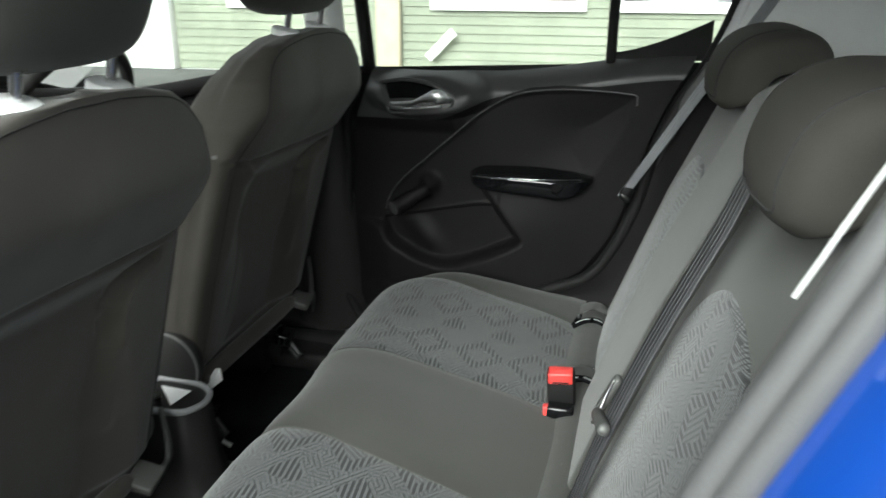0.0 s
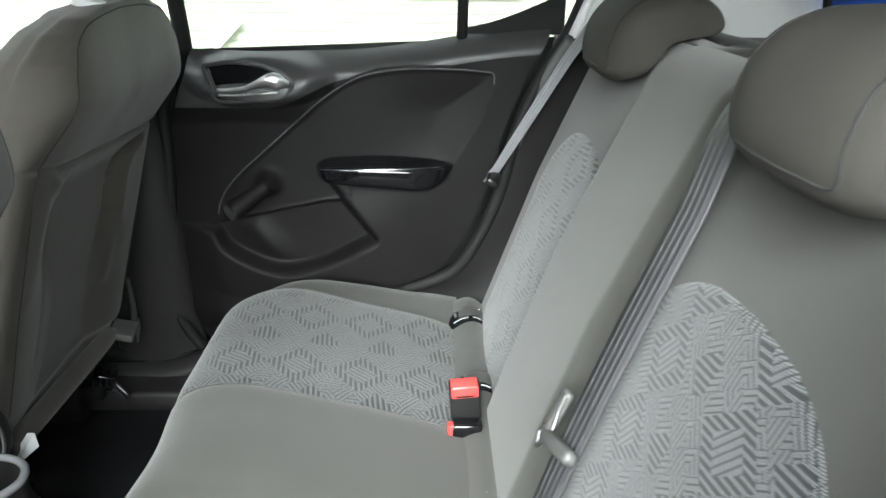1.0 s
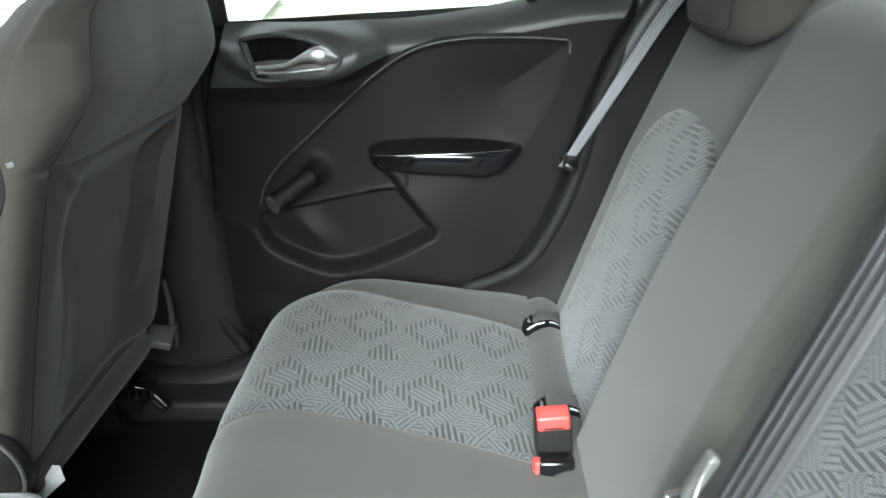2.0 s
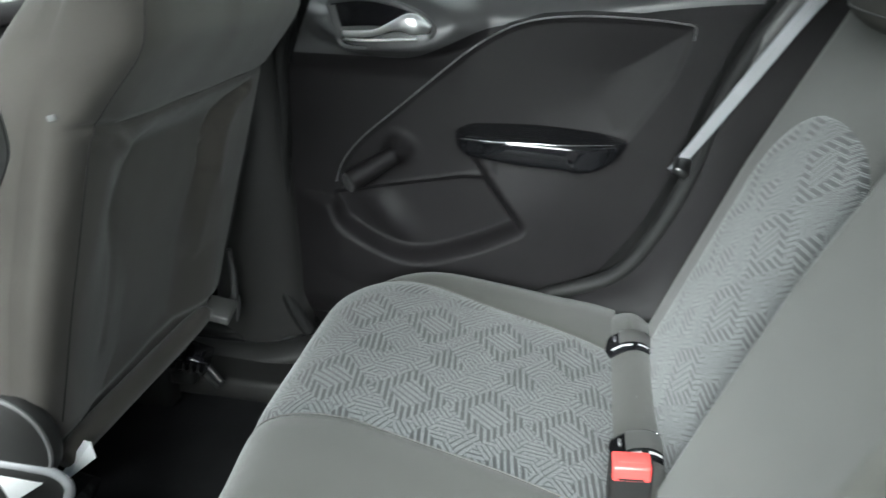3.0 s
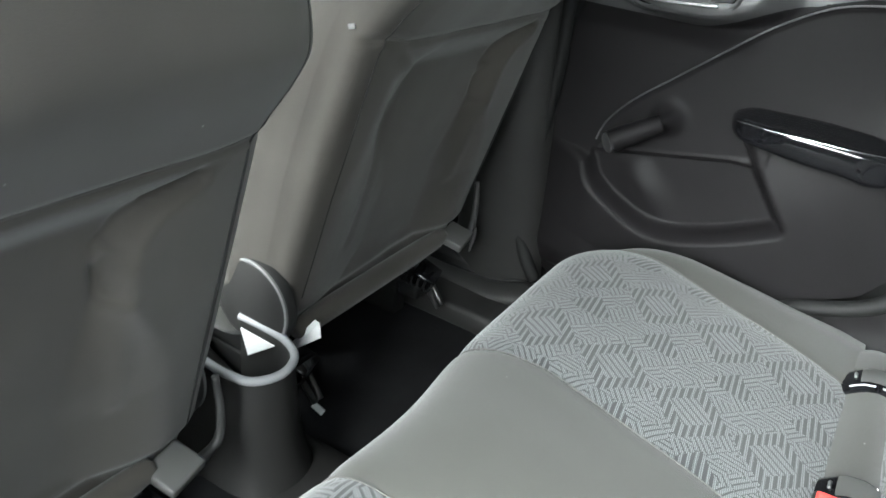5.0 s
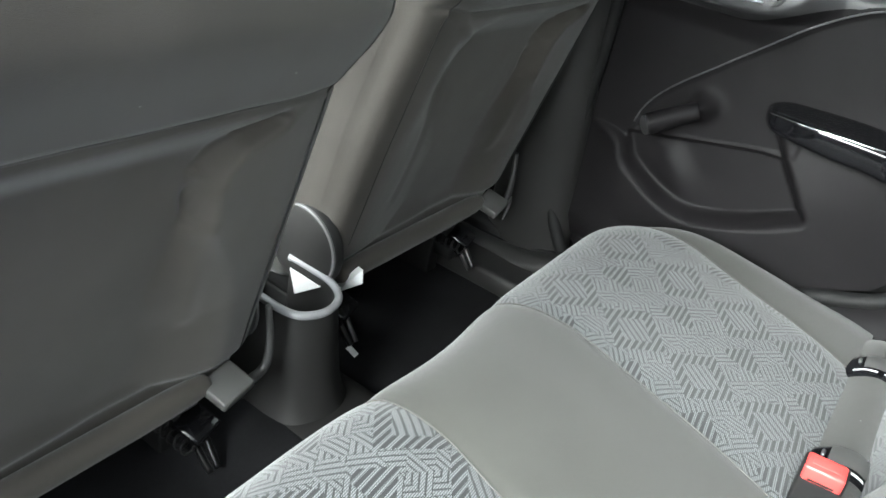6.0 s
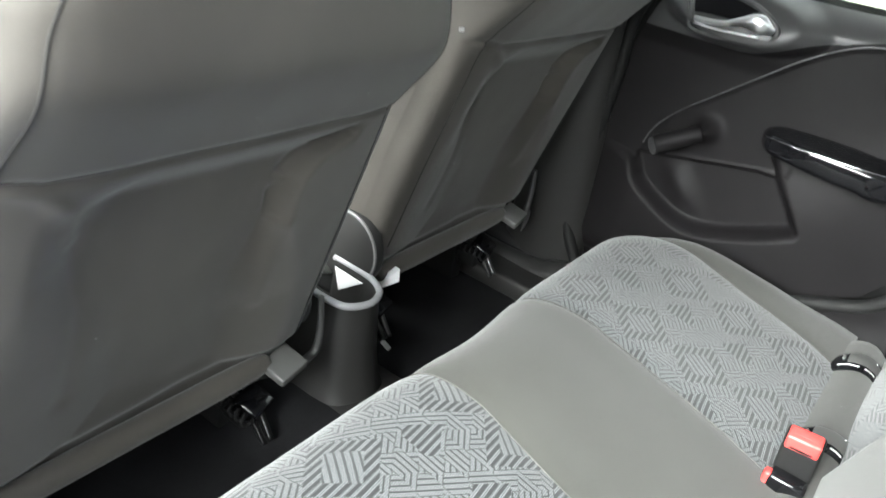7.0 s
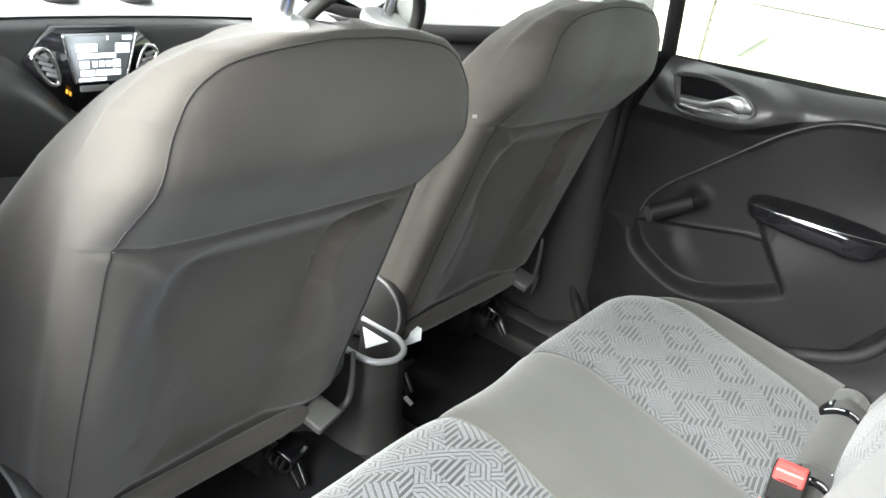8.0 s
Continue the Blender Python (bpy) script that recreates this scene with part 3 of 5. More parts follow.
def signed(px, pz, poly):
    """Distance to a polygon's edge, below zero inside."""
    d = np.full(px.shape, 9.0)
    inside = np.zeros(px.shape, bool)
    for (x0, z0), (x1, z1) in zip(poly, poly[1:] + poly[:1]):
        t = np.clip(((px - x0) * (x1 - x0) + (pz - z0) * (z1 - z0)) / ((x1 - x0) ** 2 + (z1 - z0) ** 2), 0, 1)
        d = np.minimum(d, np.hypot(px - x0 - t * (x1 - x0), pz - z0 - t * (z1 - z0)))
        inside ^= ((z0 > pz) != (z1 > pz)) & (px < (x1 - x0) * (pz - z0) / (z1 - z0 + 1e-12) + x0)
    return np.where(inside, -d, d)


LOWER = [tuple(q) for q in spline(LOWER_POINTS[:8], 60)] + LOWER_POINTS[8:]
INSERT_LINE = [tuple(q) for q in spline(INSERT[:13], 90)] + INSERT[13:]


def door_y(px, pz):
    """The inner face of the rear door."""
    y = np.full(px.shape, FAR)
    top = 0.994 + 0.05 * step(-0.35, 0.1, px)
    fore = step(-0.34, -0.44, px)
    y = y - 0.012 * step(0.855, 0.90, pz) * fore
    # belt ledge rolls away to the window
    y = y + 0.055 * np.clip((pz - top + 0.045 + 0.03 * fore) / (0.045 + 0.03 * fore), 0, 1) ** 2
    # insert: flat, a fine lip round it, its rear border swept up
    s = signed(px, pz, INSERT_LINE)
    y = y + 0.003 * step(0.0, -0.010, s) + 0.012 * step(0.0, -0.09, s) * step(-0.32, -0.06, px)
    # winder boss and handle pod
    y = y - 0.030 * np.exp(-((px + 0.470) ** 2 + (pz - 0.738) ** 2) / 0.018 ** 2)
    pod = np.hypot((px + 0.475) / 0.118, (pz - 0.946) / 0.045)
    y = y - 0.034 * step(1.3, 0.8, pod)
    # swelling below, with a rounded lip along the pocket
    s = signed(px, pz, LOWER)
    k = np.clip(-s / 0.020, 0, 1)
    depth = 0.032 * step(-0.67, -0.56, px) * (0.7 + 0.3 * step(-0.55, -0.44, px)) * (1 - step(-0.30, -0.07, px)) * (0.5 + 0.5 * step(0.78, 0.64, pz))
    y = y - depth * (1 - (1 - k) ** 2.2) + 0.45 * depth * step(0.04, 0.17, -s) * step(-0.24, -0.36, px)
    hollow = signed(px, pz, POCKET)
    y = y + 0.010 * step(0.004, -0.004, hollow) * step(-0.002, 0.008, s)
    y = y - 0.012 * np.exp(-((px + 0.505 - 0.6 * (0.65 - pz)) / 0.032) ** 2 - ((pz - 0.612) / 0.045) ** 2) * step(0.0, -0.02, hollow) * step(-0.004, 0.004, s)
    y = y + 0.03 * step(0.46, 0.36, pz)
    return y


NX, NZ = 250, 230
pz = np.linspace(0.36, 1.045, NZ + 1)[None, :].repeat(NX + 1, 0)
lo = np.vectorize(front_edge)(pz)
hi = np.vectorize(rear_edge)(pz)
uu = np.linspace(0, 1, NX + 1)[:, None]
px = lo + (hi - lo) * uu
pz = pz - (pz - 0.36) / 0.685 * (1.045 - (0.994 + 0.05 * step(-0.35, 0.1, px)))
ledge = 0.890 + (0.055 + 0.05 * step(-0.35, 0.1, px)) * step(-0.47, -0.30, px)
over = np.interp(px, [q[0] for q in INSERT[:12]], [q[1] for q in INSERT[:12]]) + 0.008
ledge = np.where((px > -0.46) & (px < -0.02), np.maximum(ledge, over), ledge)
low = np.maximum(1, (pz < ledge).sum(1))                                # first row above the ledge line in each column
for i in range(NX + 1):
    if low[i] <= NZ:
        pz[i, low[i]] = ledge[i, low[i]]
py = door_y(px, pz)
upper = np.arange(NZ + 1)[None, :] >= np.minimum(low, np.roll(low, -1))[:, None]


def panel_cells(want):
    """The cells of the door's face that belong to one of its two trims."""
    bm = bmesh.new()
    vs = {}
    for i in range(NX):
        for j in range(NZ):
            if bool(upper[i, j]) == want:
                q = ((i, j), (i + 1, j), (i + 1, j + 1), (i, j + 1))
                for k in q:
                    if k not in vs:
                        vs[k] = bm.verts.new((px[k], py[k], pz[k]))
                bm.faces.new([vs[k] for k in q])
    return bm


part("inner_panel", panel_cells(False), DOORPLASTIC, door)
part("upper_trim", panel_cells(True), DOORUPPER, door, "smooth grey black upper trim, paler in place of light on the ledge")
door_at = lambda x, z: float(door_y(np.array([[x]]), np.array([[z]]))[0, 0])

part("insert_ridge", tube([(x, door_at(x, z) - 0.0005, z) for x, z in INSERT_LINE[3:86:3]], 0.0014, 120, 8), RIDGE, door, "raised ridge round the insert, paler in place of its highlight")

# gloss armrest: sections along x
ARM = [(-0.374, 0.766, 0.776, 0.01), (-0.366, 0.755, 0.783, 0.035), (-0.346, 0.748, 0.791, 0.062), (-0.30, 0.745, 0.794, 0.077), (-0.25, 0.741, 0.795, 0.080), (-0.20, 0.739, 0.793, 0.078), (-0.172, 0.734, 0.791, 0.075), (-0.14, 0.741, 0.788, 0.066), (-0.115, 0.758, 0.784, 0.045), (-0.100, 0.770, 0.780, 0.016)]


def arm_point(u, v):
    x, zb, zt, d = (float(q) for q in ARM_LINE[round(u * 60)])
    a = 2 * math.pi * v
    zc, h = (zb + zt) / 2, (zt - zb) / 2
    yy = egg(0.45, a) * d
    zz = egg(0.45, a - math.pi / 2) * h
    if zz > 0 and yy > 0:
        zz -= 0.012 * step(0.25, 0.4, yy / (d + 1e-9)) * step(0.92, 0.78, yy / (d + 1e-9)) * step(0.05, 0.2, u) * step(0.9, 0.7, u)
    return (x, 1.645 - yy * 1.0, zc + zz)


ARM_LINE = spline(ARM, 60)
armrest = part("armrest", cap(sheet(arm_point, 60, 48, close_v=True)), GLOSS, door, "gloss black armrest with grab tray")
# Chrome rod added where the gloss edge shows a highlight.
part("highlight_line", tube([(-0.360, 1.592, 0.778), (-0.34, 1.578, 0.781), (-0.30, 1.568, 0.783), (-0.25, 1.566, 0.785), (-0.2, 1.569, 0.785), (-0.15, 1.585, 0.784), (-0.115, 1.608, 0.781)], 0.0013, 40, 6), CHROME, armrest, "thin chrome line in place of the edge's highlight")


# winder
winder = part("window_winder", tube([(-0.470, 1.612, 0.737), (-0.50, 1.596, 0.719), (-0.535, 1.576, 0.697)], lambda t: 0.0150 + 0.0035 * t, 24, 22), DOORPLASTIC, door, "dark plastic window winder knob")
part("knob_cap", disc((-0.5375, 1.5735, 0.695), (-0.62, -0.72, -0.3), 0.0165, 0.005, 0.0015), MIDPLASTIC, winder)

# inner handle
BEZEL = [(-0.570, 0.974), (-0.51, 0.981), (-0.445, 0.969), (-0.408, 0.945), (-0.418, 0.924), (-0.47, 0.911), (-0.546, 0.909), (-0.558, 0.94)]
bezel = part("handle_surround", tube([(x, 1.600, z) for x, z in BEZEL], 0.0048, 90, 12, closed=True), DOORUPPER, door, "dark surround of the door handle")
BEZEL_LINE = spline([(*q, 0) for q in BEZEL + BEZEL[:1]], 48)
part("cup", sheet(lambda u, v: (-0.49 + (BEZEL_LINE[round(v * 48) % 48][0] + 0.49) * u, 1.5990 - 0.002 * u * u, 0.942 + (BEZEL_LINE[round(v * 48) % 48][1] - 0.942) * u), 6, 48, close_v=True), GLOSS, bezel, "dark recess behind the handle")
part("ring", tube([(-0.545, 1.592, 0.921), (-0.50, 1.591, 0.921), (-0.43, 1.591, 0.927)], 0.0022, 40, 8), LEVER, bezel, "bright metal lower edge")
part("ring_side", tube([(-0.560, 1.594, 0.970), (-0.553, 1.593, 0.945), (-0.544, 1.592, 0.921)], 0.0026, 20, 8), DOORUPPER, bezel)
part("lever", tube([(-0.545, 1.592, 0.928), (-0.52, 1.588, 0.930), (-0.492, 1.584, 0.934), (-0.468, 1.580, 0.944), (-0.445, 1.579, 0.950), (-0.428, 1.583, 0.947), (-0.413, 1.592, 0.941)], lambda t: 0.0050 + 0.0105 * math.exp(-((t - 0.76) / 0.19) ** 2), 60, 16, flat=((0, 1, 0), 0.55)), LEVER, bezel, "satin chrome handle lever")

# window frame of the rear door
part("window_frame", tube([(-0.628, 1.69, 0.985), (-0.632, 1.66, 1.14), (-0.640, 1.615, 1.37)], 0.016, 20, 10), BLACKRUBBER, door, "black window frame")
part("divider", tube([(-0.084, 1.69, 1.015), (-0.082, 1.665, 1.14), (-0.07, 1.61, 1.37)], 0.011, 20, 10), BLACKRUBBER, door, "black upright bar of the window")
part("quarter_filler", sheet(lambda u, v: (-0.075 + 0.19 * u, 1.682, 1.028 + (0.014 + 0.068 * u ** 1.4) * v), 14, 4), BLACKRUBBER, door, "black corner filler")
part("glass_pane", sheet(lambda u, v: (-0.62 + 0.53 * u, 1.70 - 0.09 * v, 0.98 + 0.40 * v), 4, 4), GLASS, door, "clear window pane").visible_shadow = False
part("glass_pane", sheet(lambda u, v: (-0.075 + 0.2 * u, 1.70 - 0.09 * v, 1.0 + 0.38 * v), 4, 4), GLASS, door, "clear window pane").visible_shadow = False
part("outer_skin", sheet(lambda u, v: (-0.68 + 0.8 * u, 1.80 - 0.03 * math.sin(math.pi * v) ** 2 - 0.06 * v, 0.33 + 0.66 * v), 6, 12), PAINT, door, "blue painted outer skin")

# ---------------------------------------------------------------- rear bench: cushion
bench = thing("rear_bench_seat", "charcoal cloth rear bench seat with grey patterned inserts", "car seat", (-0.3, MID, FLOOR))
PROFILE = spline([(-0.475, 0.33), (-0.50, 0.40), (-0.523, 0.47), (-0.528, 0.525), (-0.505, 0.568), (-0.45, 0.585), (-0.36, 0.575), (-0.25, 0.556), (-0.16, 0.542), (-0.09, 0.53)], 60)
PROFILE_LEN = [0.0]
for q0, q1 in zip(PROFILE, PROFILE[1:]):
    PROFILE_LEN.append(PROFILE_LEN[-1] + float(np.linalg.norm(q1 - q0)))


def cushion_point(u, y, puff):
    k = u * 60
    j = min(int(k), 59)
    x, z = PROFILE[j] + (PROFILE[j + 1] - PROFILE[j]) * (k - j)
    d = abs(y - MID)
    top = step(0.46, 0.60, z)
    x = x + 0.09 * step(0.42, 0.605, d) ** 1.6 * (1 - step(-0.40, -0.12, x)) + 0.02 * math.exp(-(d / 0.12) ** 2) * (1 - step(-0.45, -0.3, x))
    z = z - (0.024 * step(0.53, 0.61, d) ** 1.6 + 0.012 * step(0.32, 0.56, d) * step(-0.12, -0.3, x)) * top
    z = z + (0.008 * math.exp(-(d / 0.10) ** 2) - 0.006 * math.exp(-((d - 0.3) / 0.12) ** 2)) * top
    return (x - puff * (1 - top) * 0.8, y, z + puff * top)


def band(y_a, y_b, mat, name, u0=0.0, u1=1.0, puff=0.006, nu=70, nv=30, label=""):
    """A strip of the cushion between two seams given as functions of u."""
    def fn(u, v):
        w = u0 + (u1 - u0) * u
        y = y_a(w) + (y_b(w) - y_a(w)) * v
        edge = min(v, 1 - v) * abs(y_b(w) - y_a(w))
        p = puff * (1 - math.exp(-edge / 0.012)) - 0.002
        return cushion_point(w, y, p)
    def uvf(u, v):
        w = u0 + (u1 - u0) * u
        return (y_a(w) + (y_b(w) - y_a(w)) * v, float(np.interp(w * 60, range(61), PROFILE_LEN)))
    return part(name, sheet(fn, nu, nv, uv=uvf), mat, bench, label)


inner_far = lambda w: ease(w, [(0, 1.105), (0.5, 1.11), (0.62, 1.118), (0.8, 1.10), (1, 1.066)])
outer_far = lambda w: ease(w, [(0, 1.44), (0.35, 1.475), (0.5, 1.488), (0.62, 1.482), (0.8, 1.452), (0.93, 1.422), (1, 1.405)])
inner_near = lambda w: ease(w, [(0, 0.855), (0.5, 0.853), (0.62, 0.85), (0.8, 0.825), (1, 0.79)])
outer_near = lambda w: ease(w, [(0, 0.49), (0.35, 0.455), (0.5, 0.442), (0.62, 0.448), (0.8, 0.478), (0.93, 0.508), (1, 0.525)])
band(inner_far, outer_far, PATTERN, "patterned_insert", label="grey patterned cloth insert")
band(lambda w: 2 * MID - 1.573, outer_near, FABRIC, "side_panel", label="plain charcoal cloth")
band(outer_near, inner_near, PATTERN, "patterned_insert", label="grey patterned cloth insert")
band(inner_near, inner_far, FABRIC, "centre_panel", puff=0.008, label="plain charcoal cloth")
band(outer_far, lambda w: 1.573, FABRIC, "side_panel", label="plain charcoal cloth")
for seam in (inner_far, outer_far, inner_near, outer_near):
    part("seam", tube([cushion_point(w, seam(w), -0.0002) for w in np.linspace(0.02, 0.99, 30)], 0.0008, 90, 6), PIPING, bench)
for y0, y1 in ((1.573, 1.585), (2 * MID - 1.573, 2 * MID - 1.585)):
    part("side_wall", sheet(lambda u, v: (lambda q: (q[0], y0 + (y1 - y0) * v, q[2] - 0.25 * v))(cushion_point(u, y0, -0.002)), 50, 6), FABRIC, bench)
roll_point = lambda u, y: (-0.107 + 0.10 * u, y, 0.528 + 0.022 * math.sin(math.pi * min(1, u * 1.05)) - 0.05 * u ** 2.5)
def roll_surface(u, v):
    x, y, z = roll_point(u, 0.385 + 1.16 * v)
    return (x, y, z - 0.026 * step(0.525, 0.60, abs(y - MID)) ** 1.6)


part("rear_roll", sheet(roll_surface, 20, 70), FABRIC, bench, "plain cloth roll at the back")

# ---------------------------------------------------------------- rear bench: backrest
back = bench
back_x = lambda z: 0.097 + 0.43 * (z - 0.904) + 0.075 * max(0.0, 0.80 - z)


def back_surface(y, z, y0, y1, bulge, z0=0.47, z1=1.065, r=0.045):
    """Front face of one backrest panel, rolled back at its edges."""
    e = min(y - y0, y1 - y)
    f = 1 - math.sqrt(max(0, 1 - (1 - min(1, max(0, e / r))) ** 2))
    t = 1 - math.sqrt(max(0, 1 - (1 - min(1, max(0, (z1 - z) / 0.03))) ** 2))
    return back_x(z) - bulge + 0.06 * f + 0.05 * t


def back_panel(name, y0, y1, bulge, label, r=0.045):
    def fn(u, v):
        z = 0.47 + 0.595 * (1 - (1 - u) ** 1.6)
        w = 0.5 - 0.5 * math.cos(math.pi * v)
        y = y0 + (y1 - y0) * (0.4 * v + 0.6 * w)
        return (back_surface(y, z, y0, y1, bulge(y, z), r=r), y, z)
    p = part(name, sheet(fn, 50, 50), FABRIC, back, label)
    part("top", sheet(lambda u, v: (back_x(1.065) + 0.026 + 0.034 * u, y0 + 0.012 + (y1 - y0 - 0.024) * v, 1.0635 - 0.06 * u ** 1.5), 10, 10), FABRIC, p)
    return p


wing = lambda c: (lambda y, z: 0.006 * math.exp(-((y - c) / 0.11) ** 2) * step(1.06, 0.85, z) - 0.015 * step(0.9, 1.0, z) * math.exp(-((y - c) / 0.12) ** 2))
far_wing, near_wing = wing(1.29), wing(0.66)
middle = lambda y, z: 0.020 + 0.005 * math.sin(6 * (z - 0.5))
back_panel("far_panel", 1.08, 1.545, far_wing, "plain charcoal cloth backrest panel")
back_panel("near_panel", 0.385, 0.915, near_wing, "plain charcoal cloth backrest panel")
back_panel("middle_panel", 0.855, 1.14, middle, "raised plain middle panel", r=0.03)


def insert_patch(ca, half, top, bulge, y0, y1):
    """Patterned patch with a round top, a little proud of its panel."""
    def place(u, v):
        z = 0.475 + (top - 0.475) * u
        zc = top - 0.10
        w = half if z < zc else half * math.sqrt(max(0.0, 1 - ((z - zc) / 0.10) ** 2)) ** 0.9
        return ca + (2 * v - 1) * w, z, w
    def fn(u, v):
        y, z, w = place(u, v)
        edge = min(v, 1 - v) * 2 * w
        return (back_surface(y, z, y0, y1, bulge(y, z)) - 0.0055 * (1 - math.exp(-edge / 0.01)) + 0.0015, y, z)
    fine = 1.25 if ca < MID else 1.0
    p = part("patterned_insert", sheet(fn, 70, 40, uv=lambda u, v: (place(u, v)[0] * fine - 0.067, place(u, v)[1] * 1.09 * fine - 0.437)), PATTERN, back, "grey patterned cloth insert")
    rim = [fn(u, 0.0) for u in np.linspace(0, 1, 24)] + [fn(u, 1.0) for u in np.linspace(1, 0, 24)]
    part("seam", tube(rim, 0.0009, 120, 6), SEAM, p)


insert_patch(1.285, 0.175, 0.912, far_wing, 1.08, 1.545)
insert_patch(0.650, 0.185, 0.916, near_wing, 0.385, 0.915)
part("backboard", block(-0.03, 0.0, 0.39, 1.54, 0.0, 0.60, 0.01, m=pose(back_x(0.47) + 0.11, 0, 0.47, 0, 23.3, 0)), CARPET, back)
shelf = thing("parcel_shelf", "dark grey parcel shelf behind the rear backrest", "shelf", (0.5, MID, 1.03))
part("board", block(0.29, 0.78, 0.40, 1.53, 1.02, 1.04, 0.006), PLASTIC, shelf)
part("front_roll", tube([(0.268, y, 1.0525) for y in np.linspace(0.42, 1.50, 8)], 0.0165, 30, 16), COVERGREY, shelf, "smooth grey rolled front edge")
part("gap_filler", block(0.20, 0.30, 0.41, 1.51, 0.96, 1.005, 0.004), BLACKRUBBER, shelf)

# rear head restraints: a hooked section swept across the seat
HOOK = [(-0.045, 1.006), (-0.062, 1.02), (-0.066, 1.05), (-0.052, 1.09), (-0.02, 1.117), (0.03, 1.127), (0.072, 1.117), (0.092, 1.095), (0.088, 1.077), (0.05, 1.068), (0.01, 1.056), (-0.015, 1.03), (-0.025, 1.012)]


def rear_headrest(yc, half, up, label):
    ob = thing("rear_headrest", label, "headrest", (0.15, yc, 1.06), "rear headrests")
    ring = spline(HOOK + [HOOK[0]], 64)[:64]
    cx, cz = 0.012, 1.07
    def fn(u, v):
        a = math.pi * (u - 0.5)
        t, k = math.copysign(abs(math.sin(a)) ** 0.5, a), math.cos(a) ** 0.32 if abs(a) < math.pi / 2 - 1e-6 else 0.0
        x, z = ring[int(round(v * 64)) % 64]
        return (0.15 + cx + (x - cx) * k + 0.012 * t * t, yc + half * t, cz + up + (z - cz) * k)
    part("pad", sheet(fn, 56, 64, close_v=True), HEADCLOTH, ob)
    def front(f, k):
        u = math.asin(math.copysign(abs(f) ** 2, f)) / math.pi + 0.5
        return fn(u, k / 64)
    line = [front(-0.74, k) for k in (26, 22, 18, 14, 10)] + [front(f, 6) for f in (-0.70, -0.4, 0, 0.4, 0.70)] + [front(0.74, k) for k in (10, 14, 18, 22, 26)]
    part("seam", tube(line, 0.0015, 110, 6), SEAM, ob)
    return ob


rear_headrest(1.285, 0.118, 0.0, "charcoal cloth hooked headrest on the backrest beside the far door")
rear_headrest(0.662, 0.118, 0.008, "charcoal cloth hooked headrest on the backrest beside the open door")

# ---------------------------------------------------------------- front seats
FS_X = lambda z: -0.72 + 0.285 * (z - 0.46)
SEAT_W = [(0.45, 0.222), (0.50, 0.240), (0.60, 0.243), (0.75, 0.243), (0.88, 0.241), (0.95, 0.236), (1.015, 0.218), (1.047, 0.19), (1.066, 0.155), (1.079, 0.09), (1.083, 0.03)]
SEAT_T = [(0.45, 0.08), (0.50, 0.11), (0.70, 0.13), (0.88, 0.12), (1.0, 0.105), (1.044, 0.09), (1.072, 0.065), (1.083, 0.03)]



def seat_section(z):
    return ease(z, SEAT_W), ease(z, SEAT_T)


SEAM_Z = lambda y: 0.873 - 0.03 * y + 0.006 * step(-0.17, -0.21, y)
PANEL = [(-0.165, 0.44), (-0.163, 0.63), (-0.166, 0.77), (-0.158, 0.825), (-0.135, 0.86), (-0.10, 0.90), (0.19, 0.90), (0.205, 0.865), (0.15, 0.843), (0.117, 0.830), (0.092, 0.80), (0.098, 0.745), (0.125, 0.66), (0.14, 0.60), (0.145, 0.44)]


